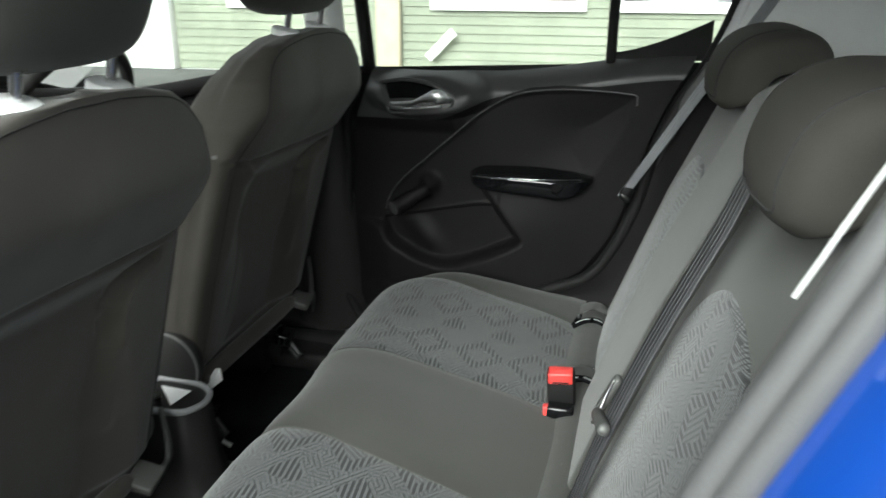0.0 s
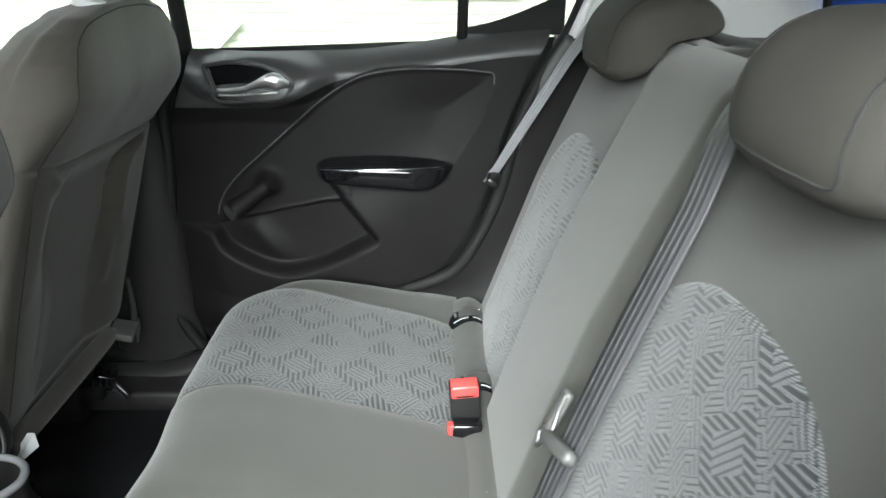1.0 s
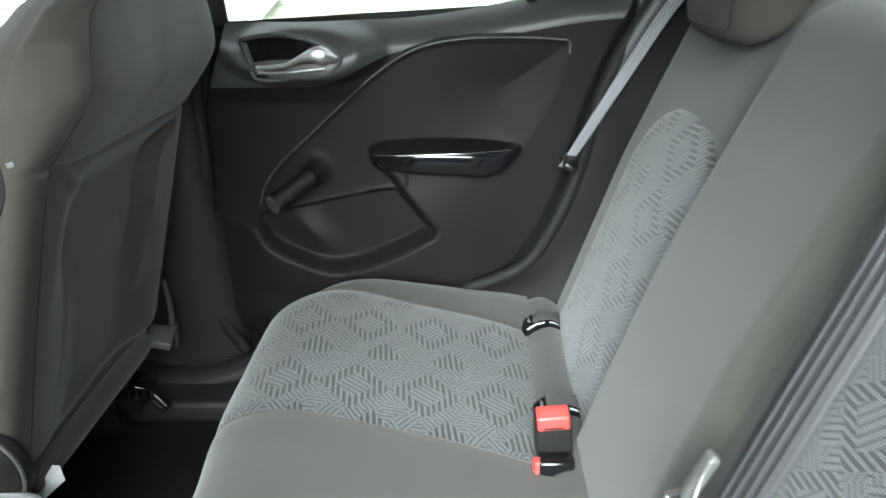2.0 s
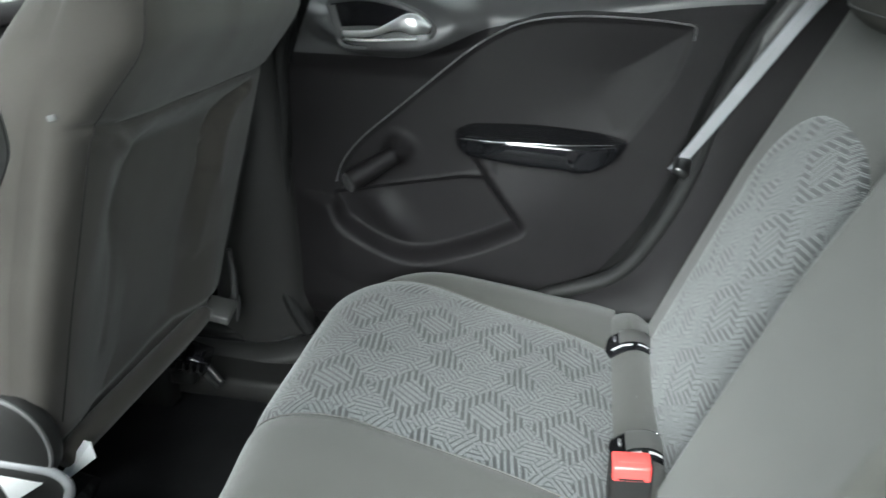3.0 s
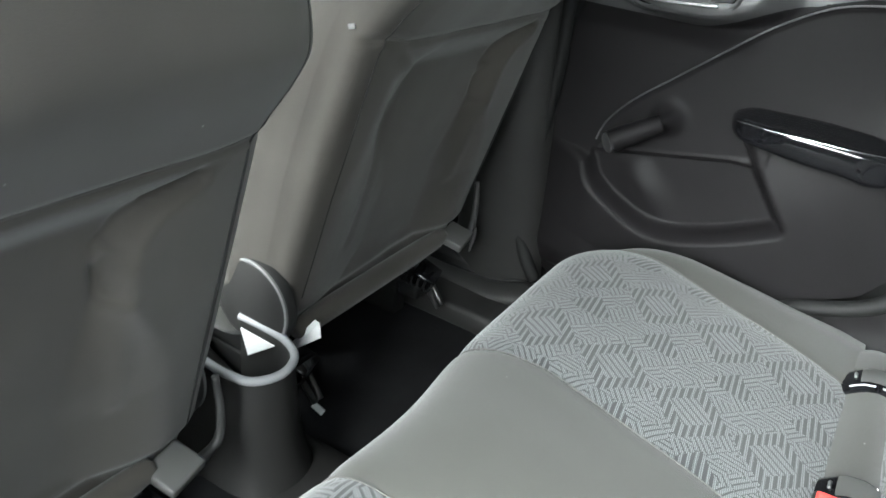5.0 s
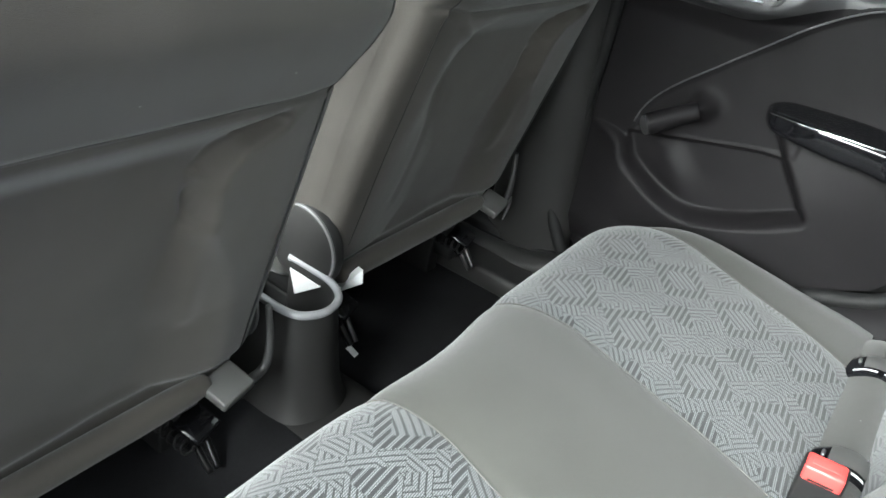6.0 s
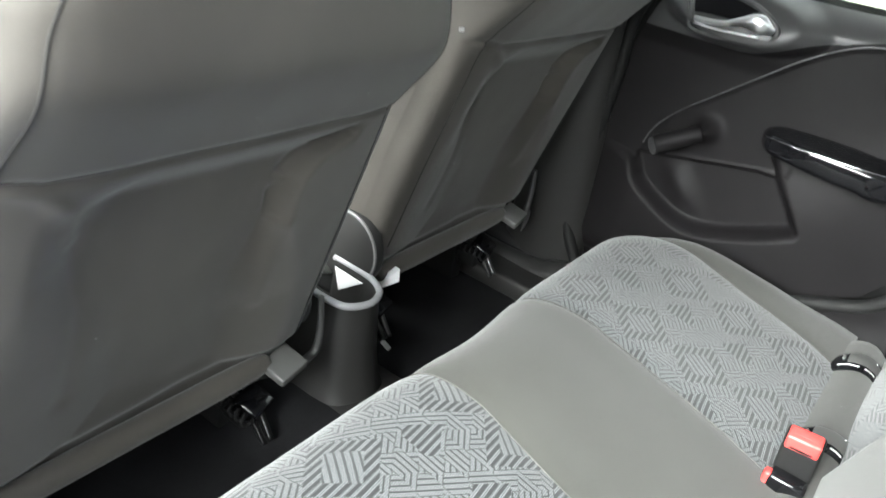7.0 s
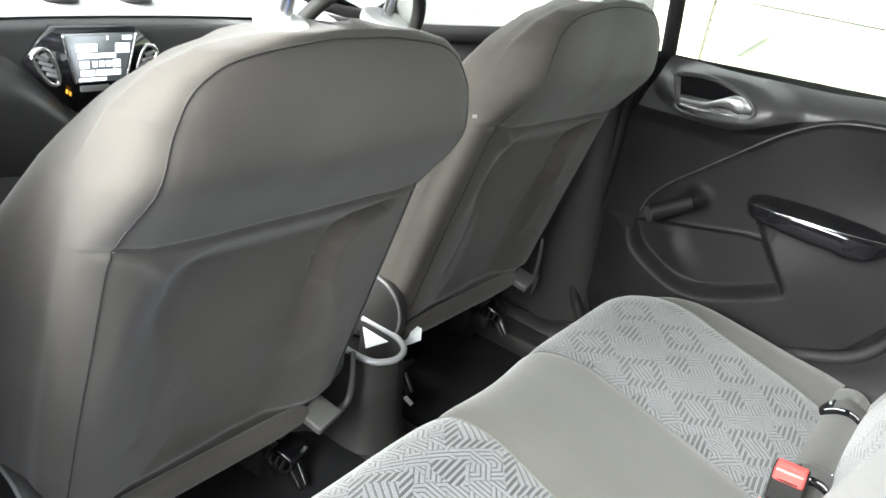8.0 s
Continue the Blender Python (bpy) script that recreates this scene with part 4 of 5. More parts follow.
def relief_grid():
    """Pillow above the cross seam, sunken map panel with a winged border below it; 2 mm cells."""
    gy = np.linspace(-0.25, 0.25, 251)[:, None].repeat(331, 1)
    gz = np.linspace(0.44, 1.10, 331)[None, :].repeat(251, 0)
    seam = SEAM_Z(gy)
    t = np.clip((gz - seam) / 0.095, 0, 1)
    d = 0.040 * (0.35 * np.sqrt(1 - (1 - t) ** 2) + 0.65 * t * t * (3 - 2 * t)) * step(1.10, 0.95, gz)
    d = d - 0.004 * np.exp(-((gz - seam) / 0.004) ** 2)
    s = signed(gy, gz, PANEL)
    wide = 0.010 + 0.042 * step(0.05, -0.12, gy) + 0.065 * step(0.76, 0.62, gz)
    sink = step(0.5, -1.0, s / wide) * step(seam - 0.004, seam - 0.05, gz)
    d = d - 0.030 * sink
    # sharp tuck where the wing starts, soft pull folds from the corners
    for pts, depth, width in (([(0.16, 0.846), (0.12, 0.832), (0.096, 0.806), (0.092, 0.775), (0.097, 0.745)], 0.015, 0.006), ([(-0.213, 0.882), (-0.18, 0.868), (-0.15, 0.84), (-0.14, 0.80)], -0.004, 0.008), ([(0.10, 0.73), (0.112, 0.66), (0.115, 0.60)], -0.003, 0.010), ([(-0.14, 0.80), (-0.12, 0.70), (-0.13, 0.58)], 0.003, 0.014)):
        near = np.full(gy.shape, 9.0)
        for (ya, za), (yb, zb) in zip(pts, pts[1:]):
            k = np.clip(((gy - ya) * (yb - ya) + (gz - za) * (zb - za)) / ((yb - ya) ** 2 + (zb - za) ** 2), 0, 1)
            near = np.minimum(near, np.hypot(gy - ya - k * (yb - ya), gz - za - k * (zb - za)))
        d = d - depth * np.exp(-(near / width) ** 2)
    d = d - 0.012 * step(0.495, 0.472, gz)
    wave = np.array([[noise.noise(Vector((y * 9, z * 6, 3.1))) + 0.5 * noise.noise(Vector((y * 21, z * 13, 7.7))) for z in np.linspace(0.44, 1.10, 34)] for y in np.linspace(-0.25, 0.25, 26)])
    iy, iz = (gy + 0.25) / 0.5 * 25, (gz - 0.44) / 0.66 * 33
    y0, z0 = np.minimum(iy.astype(int), 24), np.minimum(iz.astype(int), 32)
    fy, fz = iy - y0, iz - z0
    w = wave[y0, z0] * (1 - fy) * (1 - fz) + wave[y0 + 1, z0] * fy * (1 - fz) + wave[y0, z0 + 1] * (1 - fy) * fz + wave[y0 + 1, z0 + 1] * fy * fz
    return d + 0.0022 * w


RELIEF = relief_grid()


def seat_relief(y, z):
    iy, iz = min(249.999, max(0.0, (y + 0.25) * 500)), min(329.999, max(0.0, (z - 0.44) * 500))
    a, b = int(iy), int(iz)
    fy, fz = iy - a, iz - b
    return float(RELIEF[a, b] * (1 - fy) * (1 - fz) + RELIEF[a + 1, b] * fy * (1 - fz) + RELIEF[a, b + 1] * (1 - fy) * fz + RELIEF[a + 1, b + 1] * fy * fz)


def seat_rear(y, z):
    w, t = seat_section(z)
    cx = max(0.0, 1 - abs(y / w) ** (2 / 0.42)) ** 0.21
    return FS_X(z) - t / 2 + t / 2 * cx + seat_relief(y, z) * step(0.2, 0.9, cx)


# angles round the seat back's section, even along it and closer on the rear face
ROUND_A = np.linspace(0, 2 * math.pi, 4001)
ROUND_X, ROUND_Y = (np.sign(f(ROUND_A)) * np.abs(f(ROUND_A)) ** 0.42 for f in (np.cos, np.sin))
ROUND_S = np.concatenate(([0.0], np.cumsum(np.hypot(np.diff(ROUND_X) * 0.0625, np.diff(ROUND_Y) * 0.231) * np.where(ROUND_X[1:] > 0, 2.5, 1.0))))


def seat_back_point(u, v):
    z = 0.45 + 0.633 * (1 - (1 - u) ** 1.25)
    w, t = seat_section(z)
    a = float(np.interp(v * ROUND_S[-1], ROUND_S, ROUND_A))
    cx, sy = egg(0.42, a), egg(0.42, a - math.pi / 2)
    flare = step(0.35, -0.7, cx) * ease(z, [(0.5, 0.02), (0.7, 0.035), (0.82, 0.04), (0.90, 0.022), (0.97, -0.012), (1.03, -0.05), (1.062, -0.06), (1.076, -0.03), (1.083, 0.0)])
    x = FS_X(z) - t / 2 + (t / 2) * cx - (0.02 * step(0.5, -0.6, cx) * abs(sy) ** 3 if cx < 0 else 0)
    y = sy * (w + flare)
    if cx > 0:
        x += seat_relief(y, z) * step(0.2, 0.9, cx)
    return (x, y, z)


def front_seat():
    seat = thing("front_seat", "charcoal cloth front seat seen from behind, with headrest", "car seat", (0, 0, 0), "front seats")
    shell = part("backrest", cap(sheet(seat_back_point, 170, 270, close_v=True)), SEATBACK, seat, "charcoal cloth seat back")
    edge = [(-0.213, 0.52), (-0.214, 0.62), (-0.214, 0.76), (-0.214, 0.872), (-0.209, 0.93), (-0.193, 1.012), (-0.149, 1.056), (-0.06, 1.072), (0.0, 1.074), (0.06, 1.072), (0.149, 1.056), (0.193, 1.012), (0.209, 0.93), (0.214, 0.872), (0.214, 0.76), (0.214, 0.62), (0.213, 0.52)]
    part("edge_seam", tube([(seat_rear(y, z), y, z) for y, z in spline(edge, 150)], 0.0010, 300, 6), SEATSEAM, shell)
    part("cross_seam", tube([(seat_rear(y, SEAM_Z(y)) + 0.001, y, SEAM_Z(y)) for y in np.linspace(-0.213, 0.213, 60)], 0.0011, 160, 6), PIPING, shell)
    part("cover_gap", tube([(seat_rear(0.2125, z) + 0.0004, 0.2125, z) for z in np.linspace(0.855, 0.485, 40)], lambda t: 0.0009 + 0.0013 * math.sin(math.pi * t), 120, 8), SEAM, shell, "dark gap along the cover's edge")
    part("hem_roll", tube([(FS_X(0.465) - 0.004, y, 0.463 + 0.02 * y - 0.003 * math.sin(9 * y)) for y in np.linspace(-0.213, 0.165, 12)], lambda t: 0.0170 - 0.005 * abs(2 * t - 1) ** 7, 70, 20), SEATBACK, shell, "rolled hem")
    part("hem_fold", tube([(FS_X(0.465) - 0.004 + 0.0145, y, 0.463 + 0.02 * y - 0.003 * math.sin(9 * y) - 0.0075) for y in np.linspace(-0.19, 0.14, 12)], 0.0010, 60, 6), SEATSEAM, shell)
    for s in (-1, 1):
        if s > 0:
            br = part("hinge_cover", block(-0.024, 0.022, -0.026, 0.026, -0.008, 0.008, 0.004, 3, m=pose(-0.704, 0.181, 0.460, 10, 14, 8)), COVERGREY, seat, "grey plastic hinge cover")
            part("bracket", tube([(-0.706, 0.196, 0.446), (-0.712, 0.232, 0.438), (-0.712, 0.252, 0.450), (-0.712, 0.256, 0.49), (-0.714, 0.252, 0.54)], lambda t: 0.0075 - 0.003 * t, 40, 10), MIDPLASTIC, br)
        else:
            wedge = bmesh.new()
            lo = [wedge.verts.new(q) for q in ((-0.726, -0.214, 0.428), (-0.682, -0.206, 0.466), (-0.684, -0.207, 0.490))]
            hi = [wedge.verts.new((q.co.x - 0.014, q.co.y + 0.006, q.co.z - 0.004)) for q in lo]
            wedge.faces.new(lo)
            wedge.faces.new(hi[::-1])
            for k in range(3):
                wedge.faces.new((lo[k], hi[k], hi[(k + 1) % 3], lo[(k + 1) % 3]))
            part("hinge_cover", wedge, TRIM, seat, "white plastic hinge cover", smooth=False)
        side = part("recliner_cover", disc((-0.762 if s < 0 else -0.80, 0.245 * s, 0.512), (0, s, 0), 0.066, 0.026, 0.009, 48), PLASTIC, seat, "dark plastic recliner cover")
        part("cover_edge", tube([((-0.762 if s < 0 else -0.80) + 0.063 * math.cos(a), 0.256 * s, 0.512 + 0.063 * math.sin(a)) for a in np.linspace(-0.6, 2.2, 18)], 0.0024, 50, 8), GREYPLASTIC, side, "pale grey edge")
        rail = part("seat_rail", block(-1.15, -0.80, 0.17 * s - 0.018, 0.17 * s + 0.018, 0.262, 0.345, 0.004), BLACKRUBBER, seat, "black seat rail")
        part("rail_end", block(-0.80, -0.755, 0.17 * s - 0.014, 0.17 * s + 0.014, 0.315, 0.35, 0.006), BLACKRUBBER, rail)
        for k in (-0.010, 0.010):
            part("lock_bar", tube([(-0.800, 0.17 * s + k, 0.372), (-0.755, 0.17 * s + k, 0.366), (-0.734, 0.17 * s + k * 0.8, 0.342), (-0.712, 0.17 * s + k * 0.6, 0.316)], 0.0048, 16, 8), DARKSTEEL, rail, "bare steel lock bar")
        part("latch", block(-0.022, 0.022, -0.024, 0.024, -0.016, 0.016, 0.005, m=pose(-0.750, 0.17 * s, 0.366, 10, 25, 15)), GLOSS, rail, "black latch")
        part("spring", tube([(-0.79 + 0.003 * k, 0.17 * s - 0.03 + 0.008 * math.cos(1.4 * k), 0.365 + 0.008 * math.sin(1.4 * k)) for k in range(24)], 0.0022, 90, 6), BLACKRUBBER, rail, "coiled spring")
        if s < 0:
            part("sticker", block(-0.011, 0.010, -0.006, 0.006, -0.001, 0.001, 0.0005, m=pose(-0.716, 0.17 * s + 0.006, 0.294, 0, 32, 12)), WHITETAG, rail, "small white sticker")
        part("bolt", disc((-0.77, 0.17 * s + 0.012, 0.362), (0.2, 0.3, 1), 0.008, 0.012, 0.002, 8), GLOSS, rail)
        ring = part("post_guide", disc((FS_X(1.09) - 0.034, 0.068 * s, 1.081), (0.28, 0, 1), 0.025, 0.012, 0.004), TRIM, seat, "pale plastic post guide")
        part("post", tube([(FS_X(1.09) - 0.034, 0.068 * s, 1.075), (FS_X(1.09) - 0.024, 0.068 * s, 1.12), (FS_X(1.09) - 0.018, 0.068 * s, 1.15)], 0.006, 12, 12), CHROME, ring, "bright steel post")
    def cushion(u, v):
        a = 2 * math.pi * v
        x = -1.22 + 0.43 * u
        k = (1 - abs(2 * u - 1) ** 6) ** 0.3 if 0 < u < 1 else 0.0
        return (x, egg(0.5, a) * 0.25 * (0.7 + 0.3 * k), 0.455 + 0.06 * (1 - u) + egg(0.5, a - math.pi / 2) * 0.075 * k)
    part("seat_cushion", cap(sheet(cushion, 24, 40, close_v=True)), FABRIC, seat, "charcoal cloth seat cushion")
    part("under_frame", block(-1.15, -0.83, -0.19, 0.19, 0.34, 0.42, 0.02), BLACKRUBBER, seat)
    def head(u, v):
        t = 2 * u - 1
        k = (1 - abs(t) ** 4) ** 0.4 if abs(t) < 1 else 0.0
        a = 2 * math.pi * v
        return (FS_X(1.2) - 0.05 + egg(0.7, a) * 0.055 * (0.35 + 0.65 * k) + 0.02 * t * t * -1 + 0.25 * egg(0.6, a - math.pi / 2) * 0.1, t * 0.135, 1.206 + egg(0.6, a - math.pi / 2) * 0.098 * (0.55 + 0.45 * k))
    part("headrest", cap(sheet(head, 36, 48, close_v=True)), FABRIC, seat, "charcoal cloth headrest")
    return seat


near_seat = front_seat()
near_seat.matrix_basis = pose(0, 0.657, 0)
far_seat = copy_thing(near_seat, pose(-0.035, 1.303, 0.022))
far_shell = [c for c in far_seat.children if c.name.startswith("backrest")][0]
part("side_tag", block(-0.0045, 0.0045, -0.001, 0.001, -0.0028, 0.0028, 0.0005, m=pose(FS_X(0.90) - 0.035, -0.2405, 0.898, 0, -16, 0)), GREYPLASTIC, far_shell, "small white tag")

# ---------------------------------------------------------------- belts and buckles
belt = thing("seat_belt", "grey webbing seat belt hanging over the middle backrest", "seat belt", (0.0, 0.85, 0.7))
BELT_LINE = [(back_x(1.06) + 0.06, 0.815, 1.080), (back_x(1.04) - 0.025, 0.800, 1.050), (back_x(0.95) - 0.036, 0.775, 0.95), (back_x(0.82) - 0.036, 0.762, 0.82), (back_x(0.70) - 0.034, 0.762, 0.70), (back_x(0.62) - 0.030, 0.770, 0.61), (back_x(0.55) - 0.025, 0.785, 0.54)]
webbing = part("webbing", ribbon(BELT_LINE, (-0.12, 1, 0.0), 0.047, 0.004, 50), WEBBING, belt)
for k in (-0.0145, -0.005, 0.005, 0.0145):
    part("rib", ribbon([(x - 0.12 * k - 0.0024, y + k, z - 0.0008) for x, y, z in BELT_LINE], (-0.12, 1, 0.0), 0.0045, 0.0012, 50), WEBBING, webbing)
on_back = lambda y, z, lift=0.040: (back_x(z) - lift, y, z)
tm = pose(*on_back(0.790, 0.730, 0.043), 0, 23.3, 0)
tongue = part("tongue", block(-0.0055, 0.0055, 0.010, 0.026, -0.020, 0.030, 0.005, 3, m=tm), TONGUEGREY, belt, "grey plastic belt tongue")
part("grip", block(-0.0075, 0.0075, -0.058, 0.024, -0.026, -0.011, 0.006, 3, m=tm @ pose(0, 0, 0, -20, 0, 0)), TONGUEGREY, tongue)
part("grip_edge", tube([on_back(0.800, 0.757, 0.046), on_back(0.797, 0.74, 0.047), on_back(0.79, 0.722, 0.047)], 0.0014, 16, 8), STEEL, tongue, "bright slot edge")
for k in (0, 1):
    part("blade_side", tube([on_back(0.812 - 0.010 * k, 0.722 - 0.012 * k), on_back(0.838 - 0.010 * k, 0.692 - 0.012 * k)], 0.0026, 8, 8), STEEL, tongue, "steel blade")
part("blade_end", tube([on_back(0.840, 0.692), on_back(0.827, 0.678)], 0.0028, 8, 8), STEEL, tongue)

far_belt = thing("seat_belt", "grey webbing seat belt running down beside the far door, coloured paler for window light", "seat belt", (0.1, 1.54, 0.8))
part("webbing", ribbon([(0.26, 1.49, 1.30), (0.2, 1.515, 1.16), (0.13, 1.54, 1.042), (0.098, 1.545, 0.992), (0.032, 1.55, 0.879), (-0.024, 1.55, 0.785), (-0.036, 1.552, 0.765)], [(0.75, 0.1, -0.5), (0.75, 0.1, -0.5), (0.75, 0.1, -0.5), (0.72, 0.15, -0.5), (0.7, 0.25, -0.45), (0.6, 0.5, -0.4), (0.6, 0.5, -0.4)], 0.021, 0.003, 50), LITWEB, far_belt)
part("guide", block(-0.012, 0.012, -0.02, 0.02, -0.007, 0.007, 0.004, m=pose(-0.026, 1.54, 0.776, 20, 30, 0)), DARKSTEEL, far_belt, "dark metal belt guide")

buckle = thing("belt_buckle", "black belt buckle with a red release button", "buckle", (-0.095, 1.085, 0.53))
bk = pose(-0.094, 1.085, 0.572, 6, -4, 2) @ Matrix.Diagonal((0.84, 0.88, 0.92, 1))
part("body", block(-0.026, 0.026, -0.014, 0.014, -0.030, 0.037, 0.005, 3, m=bk), BLACKRUBBER, buckle)
button = part("release_button", block(-0.0232, 0.0232, -0.0165, 0.0115, 0.017, 0.0392, 0.004, 3, m=bk), RED, buckle, "red release button")
part("slot", block(-0.015, 0.015, -0.0172, -0.012, 0.020, 0.0235, 0.001, m=bk), BLACKRUBBER, button)
part("dimple", block(-0.016, 0.016, -0.008, 0.006, 0.037, 0.0396, 0.001, m=bk), RED, button)
part("stalk", tube([(-0.09, 1.085, 0.545), (-0.075, 1.09, 0.52), (-0.055, 1.095, 0.49)], 0.013, 12, 10), BLACKRUBBER, buckle)
lower = thing("belt_buckle", "black buckle with small red button lying under another", "buckle", (-0.1, 1.055, 0.53))
part("body", block(-0.024, 0.02, -0.012, 0.012, -0.012, 0.012, 0.005, m=pose(-0.09, 1.062, 0.543, 0, 0, 0)), GLOSS, lower)
part("release_button", block(-0.005, 0.006, -0.007, 0.007, -0.009, 0.009, 0.003, m=pose(-0.114, 1.058, 0.545, 0, 0, 10)), RED, lower, "red release button")

def over_roll(u, y, lift):
    x, y, z = roll_point(u, y)
    return (x - lift * (0.8 if u < 0.3 else 0.1), y, z + lift)


for yc in (1.425, 1.185):
    iso = thing("child_seat_anchor", "black child seat anchor cover with white printed marks", "anchor", (-0.07, yc, 0.55), "child seat anchors")
    skew = lambda u, v: yc - 0.036 + 0.030 * u + v * (0.062 - 0.010 * u)
    part("slot_cover", sheet(lambda u, v: over_roll(u, skew(u, v), 0.0005 + 0.0035 * math.sin(math.pi * v) ** 0.4), 20, 14), GLOSS, iso)
    part("flap", sheet(lambda u, v: over_roll(0.20 + 0.62 * u, skew(0.20 + 0.62 * u, 0.30 + 0.58 * v), 0.0044 + 0.0012 * math.sin(math.pi * v) ** 0.5), 14, 10), COVERGREY, iso, "satin grey flap in the cover")
    part("flap_edge", tube([over_roll(u, skew(u, 0.90), 0.0046) for u in (0.55, 0.65, 0.75, 0.84)], 0.0009, 16, 6), CHROME, iso, "bright flap edge")
    part("hinge_pin", tube([over_roll(u, skew(u, 0.30), 0.0056) for u in (0.62, 0.70, 0.80)], 0.0010, 12, 6), STEEL, iso)
    part("hinge_pin", tube([over_roll(0.14, skew(0.14, v), 0.0050) for v in (0.52, 0.68)], 0.0022, 8, 6), STEEL, iso)
    for u0, u1 in ((0.10, 0.34), (0.42, 0.58)):
        part("print_mark", sheet(lambda u, v: over_roll(u0 + (u1 - u0) * u, skew(u0 + (u1 - u0) * u, 0.10 + 0.085 * v), 0.0052), 6, 2), WHITETAG, iso)

# ---------------------------------------------------------------- tunnel console with cup holder
console = thing("cup_holder_console", "dark plastic tunnel console with a silver rimmed cup holder", "console", (-0.72, 0.985, 0.33))
RIM = [(-0.815, 0.952), (-0.775, 0.949), (-0.735, 0.949), (-0.705, 0.958), (-0.689, 0.990), (-0.699, 1.024), (-0.73, 1.043), (-0.775, 1.047), (-0.815, 1.046)]
rim_line = spline(RIM, 48)
CUP = (-0.76, 0.998)


def cup_wall(u, v):
    """Tapered outer wall below the rim, open to the front."""
    x, y = rim_line[round(v * 48)]
    z = 0.502 - 0.18 * u
    k = 1.0 + 0.28 * u + 0.25 * u ** 6
    return (CUP[0] + (x - CUP[0]) * k, CUP[1] + (y - CUP[1]) * k, z)


part("cup_body", sheet(cup_wall, 24, 48), PLASTIC, console)
part("cup_liner", sheet(lambda u, v: (CUP[0] + (rim_line[round(v * 48)][0] - CUP[0]) * (0.90 - 0.12 * u), CUP[1] + (rim_line[round(v * 48)][1] - CUP[1]) * (0.90 - 0.12 * u), 0.505 - 0.09 * u), 10, 48), PLASTIC, console)
part("cup_base", disc((CUP[0], CUP[1], 0.418), (0, 0, 1), 0.045, 0.006, 0.001), BLACKRUBBER, console)
part("rim", tube([(x, y, 0.506) for x, y in RIM], 0.0056, 80, 12), SILVER, console, "silver grey cup rim")
part("tunnel_cover", sheet(lambda u, v: (-1.3 + 0.72 * u, 0.985 + (2 * v - 1) * (0.10 + 0.02 * u), 0.30 + 0.04 * math.sin(math.pi * v) ** 0.5 + 0.09 * step(0.75, 0.4, u)), 20, 16), PLASTIC, console)
# Thin white triangle at the cup's far inner wall.
slip = bmesh.new()
slip_front = [slip.verts.new(q) for q in ((-0.803, 1.034, 0.498), (-0.745, 1.037, 0.494), (-0.790, 1.034, 0.459))]
slip_rear = [slip.verts.new((q.co.x, q.co.y + 0.0015, q.co.z)) for q in slip_front]
slip.faces.new(slip_front)
slip.faces.new(slip_rear[::-1])
for k in range(3):
    slip.faces.new((slip_front[k], slip_rear[k], slip_rear[(k + 1) % 3], slip_front[(k + 1) % 3]))
part("white_triangle", slip, WHITETAG, console, "white triangle inside the cup", smooth=False)
brake = thing("hand_brake", "dark hand brake lever between the front seats", "lever", (-1.0, 0.985, 0.42))
part("cover", tube([(-0.95, 1.0, 0.38), (-0.96, 1.0, 0.45), (-1.0, 1.0, 0.49), (-1.1, 1.0, 0.50)], 0.024, 20, 14), PLASTIC, brake)

# ---------------------------------------------------------------- dashboard
dash = thing("dashboard", "black dashboard with lit centre display and round vents", "dashboard", (-1.5, MID, 0.6))
DASH = [(-1.40, 0.45), (-1.42, 0.58), (-1.46, 0.70), (-1.475, 0.78), (-1.485, 0.86), (-1.50, 0.885), (-1.56, 0.90), (-1.75, 0.92), (-1.94, 0.93)]
dash_line = spline(DASH, 40)
part("fascia", sheet(lambda u, v: (dash_line[round(u * 40)][0] - 0.04 * abs(2 * v - 1) ** 3 + 0.05 * step(0.5, 0.05, v) * step(0.35, 0.1, u), 0.30 + 1.34 * v, dash_line[round(u * 40)][1] - 0.02 * abs(2 * v - 1) ** 2), 40, 40), DASHTOP, dash)
part("dash_top", sheet(lambda u, v: (-1.515 - 0.42 * u, 0.30 + 1.34 * v, 0.896 + 0.055 * u - 0.02 * abs(2 * v - 1) ** 2 + 0.012 * math.sin(math.pi * u)), 20, 40), DASHGLARE, dash, "dashboard top coloured pale for the windscreen glare on it")
def outline_slab(points, x0, x1, lean=0.0):
    """A bevelled slab across the car with the given outline in y and z, its face leaning back by so much a metre."""
    bm = bmesh.new()
    low = min(z for _, z in points)
    rings = [[bm.verts.new((x - lean * (z - low), y, z)) for y, z in points] for x in (x0, x1)]
    n = len(points)
    bm.faces.new(rings[1])
    bm.faces.new(rings[0][::-1])
    for k in range(n):
        bm.faces.new((rings[0][k], rings[0][(k + 1) % n], rings[1][(k + 1) % n], rings[1][k]))
    bmesh.ops.recalc_face_normals(bm, faces=bm.faces)
    edges = [e for e in bm.edges if all(v in rings[1] for v in e.verts)]
    bmesh.ops.bevel(bm, geom=edges, offset=0.003, segments=2, affect="EDGES")
    return bm


def glove_face(u, v):
    """Rounded knee panel whose top edge falls away towards the centre panel."""
    y = 0.30 + 0.60 * v
    top = 0.850 - 0.115 * step(0.72, 0.90, y)
    return (-1.49 + 0.085 * math.sin(math.pi * min(1, u / 0.9) * 0.5) ** 0.5 * (1 - 0.5 * step(0.84, 0.90, y)) - 0.06 * step(0.75, 1, u) ** 2, y, 0.50 + (top - 0.50) * u)


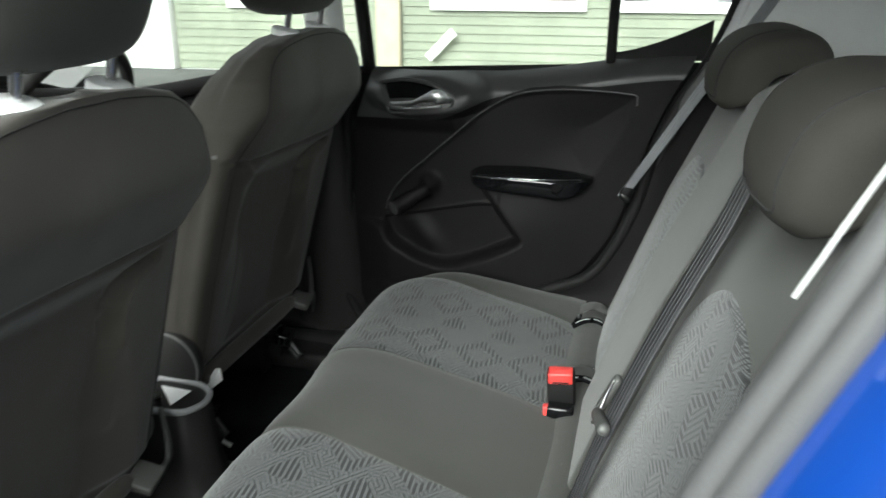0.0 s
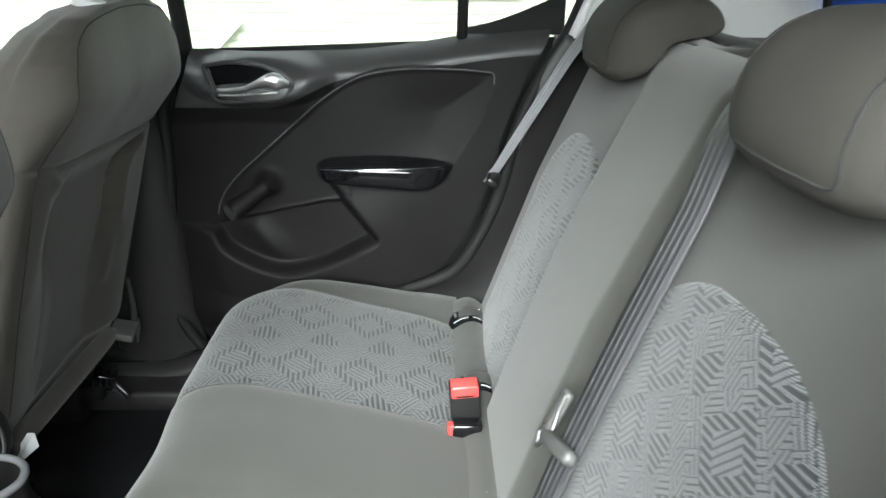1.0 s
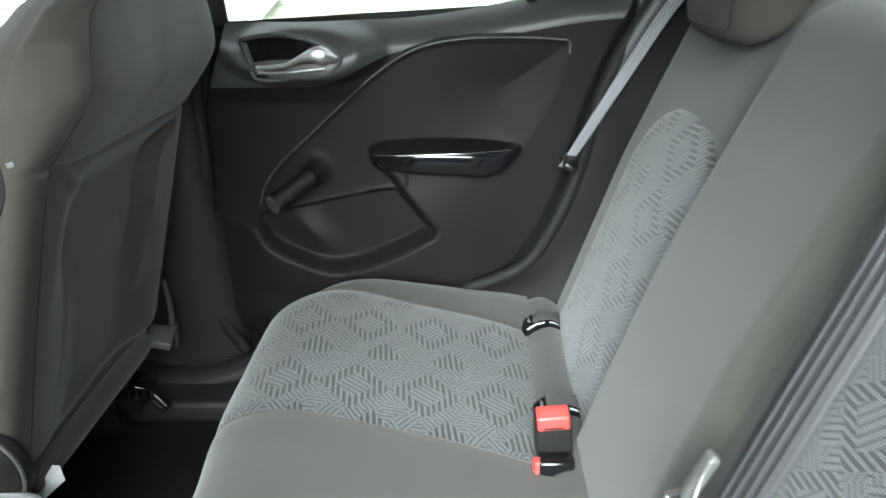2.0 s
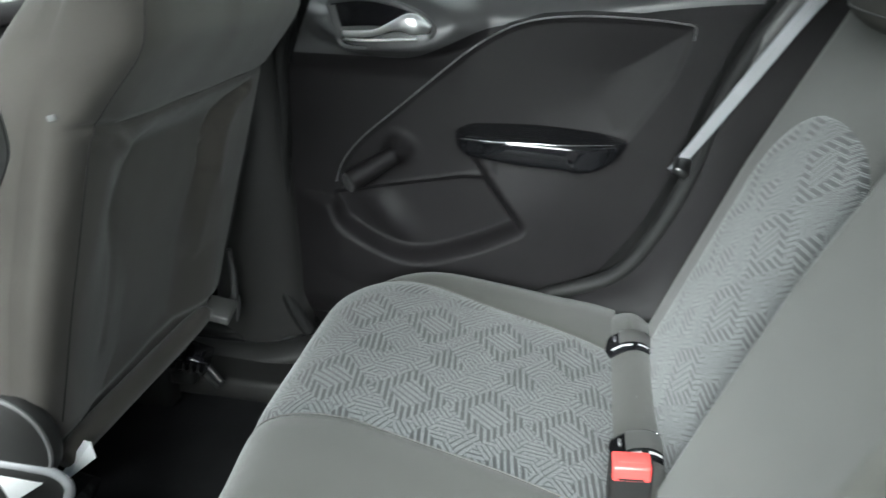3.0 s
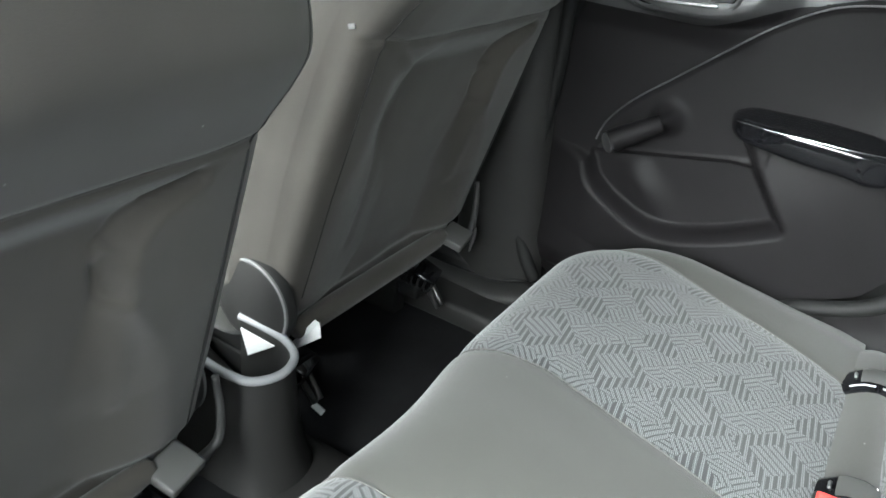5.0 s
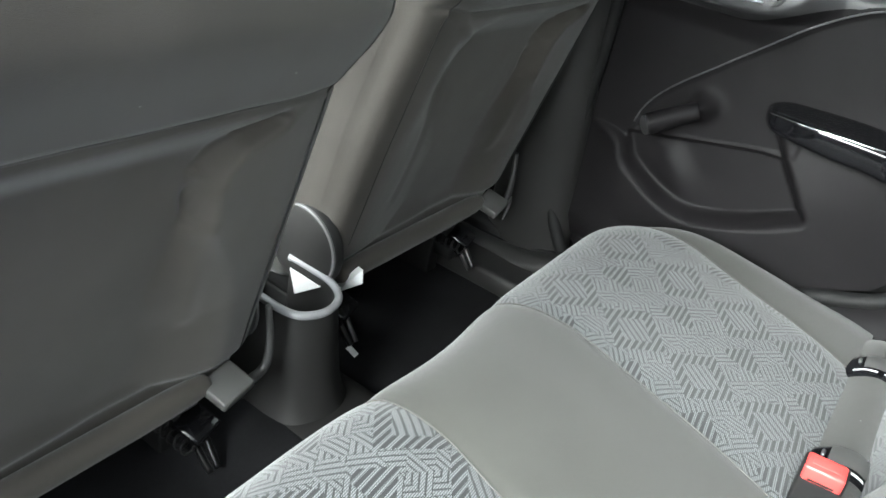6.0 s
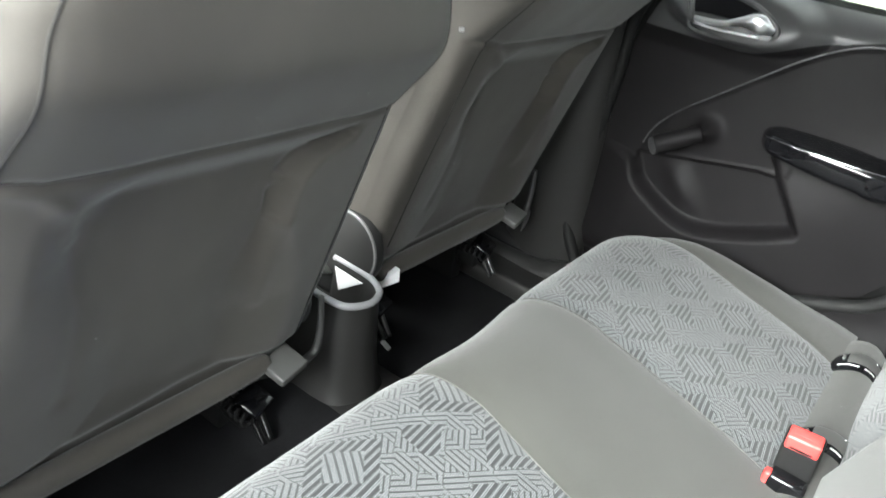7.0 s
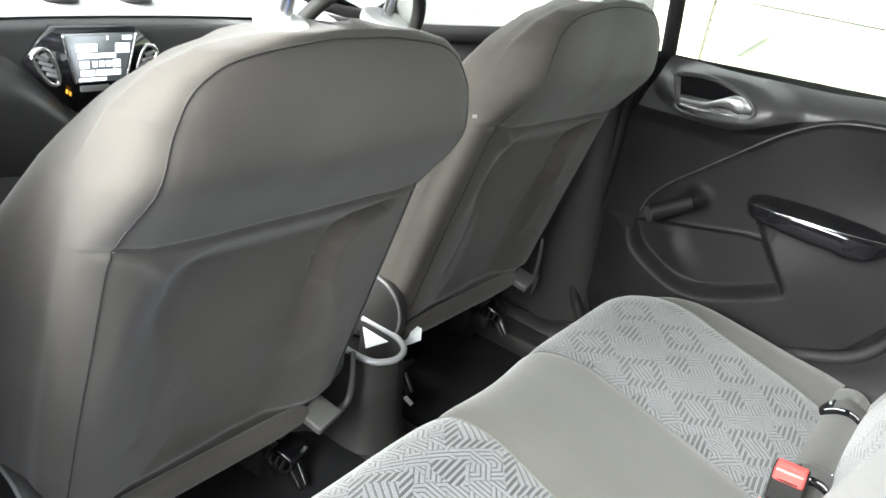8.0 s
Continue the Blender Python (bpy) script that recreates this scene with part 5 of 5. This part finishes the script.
part("glove_box", sheet(glove_face, 30, 40), DASHTOP, dash, "dark rounded glove box")
PANEL_Y = 0.933     # the panel leans towards the passenger side
half_panel = [(0.078, 0.884), (0.106, 0.862), (0.140, 0.822), (0.095, 0.766), (0.042, 0.715)]
stack = part("centre_panel", outline_slab([(PANEL_Y - y, z) for y, z in half_panel] + [(PANEL_Y + y, z) for y, z in half_panel[::-1]], -1.50, -1.462), GLOSS, dash, "gloss black tapering centre panel")
part("display", outline_slab([(PANEL_Y - 0.072, 0.874), (PANEL_Y - 0.050, 0.782), (PANEL_Y + 0.050, 0.782), (PANEL_Y + 0.072, 0.874)], -1.462, -1.452), GLOWGREY, stack, "lit grey display")
slope = lambda z: 0.24 * (z - 0.782)
for y0, y1, z0, z1 in ((-0.050, -0.008, 0.842, 0.856), (-0.046, 0.030, 0.829, 0.838), (-0.043, -0.025, 0.810, 0.824), (-0.018, -0.008, 0.812, 0.823), (-0.004, 0.006, 0.812, 0.823), (0.010, 0.020, 0.812, 0.823), (0.024, 0.040, 0.810, 0.825), (-0.042, -0.014, 0.795, 0.806), (-0.010, 0.04, 0.795, 0.806), (-0.046, 0.01, 0.785, 0.791), (0.030, 0.060, 0.838, 0.856), (0.045, 0.065, 0.863, 0.871), (0.012, 0.015, 0.863, 0.871)):
    part("text_bar", block(-0.0005, 0.0005, y0, y1, z0, z1, 0, m=pose(-1.4515, PANEL_Y, 0)), GLOWWHITE, stack)
for s in (-1, 1):
    part("display_edge", tube([(-1.4515, PANEL_Y + s * (0.052 + slope(z)), z) for z in (0.782, 0.828, 0.875)], 0.0022, 16, 8), CHROME, stack, "bright strip beside the display")
part("button", block(-0.003, 0.003, -0.03, 0.03, -0.006, 0.006, 0.002, 2, m=pose(-1.459, PANEL_Y - 0.01, 0.769)), GREYPLASTIC, stack, "pale button bar under the display")
for s in (-1, 1):
    ring = [(PANEL_Y + s * y, z) for y, z in ((0.128, 0.835), (0.115, 0.847), (0.099, 0.844), (0.087, 0.821), (0.080, 0.789), (0.088, 0.781), (0.102, 0.788), (0.121, 0.815))]
    vent = part("vent", tube([(-1.460, y, z) for y, z in ring], 0.0045, 60, 8, closed=True), CHROME, dash, "bright ringed air vent")
    for k in range(4):
        part("slat", block(-0.004, 0.004, -0.0135, 0.0135, -0.0035, 0.0035, 0.001, m=pose(-1.461, PANEL_Y + s * (0.090 + 0.0075 * k), 0.798 + 0.0115 * k, 20 * s)), SILVER, vent)
part("warning_lamp", block(-1.462, -1.459, PANEL_Y - 0.068, PANEL_Y - 0.064, 0.762, 0.770, 0.0005), GLOWAMBER, dash, "small amber lamp")
part("warning_lamp", block(-1.462, -1.459, PANEL_Y - 0.061, PANEL_Y - 0.058, 0.757, 0.765, 0.0005), GLOWAMBER, dash, "small amber lamp")
for y in (0.930, 1.095):
    grille = part("demister_vent", tube([(-1.60 + 0.032 * math.sin(a), y + 0.034 * math.cos(a), 0.911 + 0.0035 * math.sin(a)) for a in np.linspace(0, 2 * math.pi, 16, endpoint=False)], 0.006, 48, 8, closed=True), DASHTOP, dash, "dark oval vent ring on the pale top")
    for k in range(3):
        part("slat", block(-0.002, 0.002, -0.028, 0.028, -0.002, 0.004, 0.001, m=pose(-1.615 + 0.014 * k, y, 0.909)), DASHTOP, grille)
wheel = thing("steering_wheel", "black steering wheel with bright spokes", "steering wheel", (-1.15, 1.31, 0.9))
wm = pose(-1.16, 1.31, 0.90, 0, -62, 0)
ringpts = [wm @ Vector((0.185 * math.cos(a), 0.185 * math.sin(a), 0)) for a in np.linspace(0, 2 * math.pi, 24, endpoint=False)]
part("rim", tube([tuple(q) for q in ringpts], 0.015, 96, 12, closed=True), PLASTIC, wheel)
part("hub", block(-0.07, 0.07, -0.075, 0.075, -0.045, -0.005, 0.025, 3, m=wm), PLASTIC, wheel)
for a in (-1.6, 1.6, math.pi):
    part("spoke", tube([tuple(wm @ Vector((r * math.cos(a), r * math.sin(a), -0.015))) for r in (0.05, 0.11, 0.175)], 0.015, 12, 10), CHROME, wheel, "bright spoke")
part("column", tube([(-1.2, 1.31, 0.88), (-1.35, 1.31, 0.82), (-1.46, 1.31, 0.78)], 0.05, 12, 14), PLASTIC, wheel)
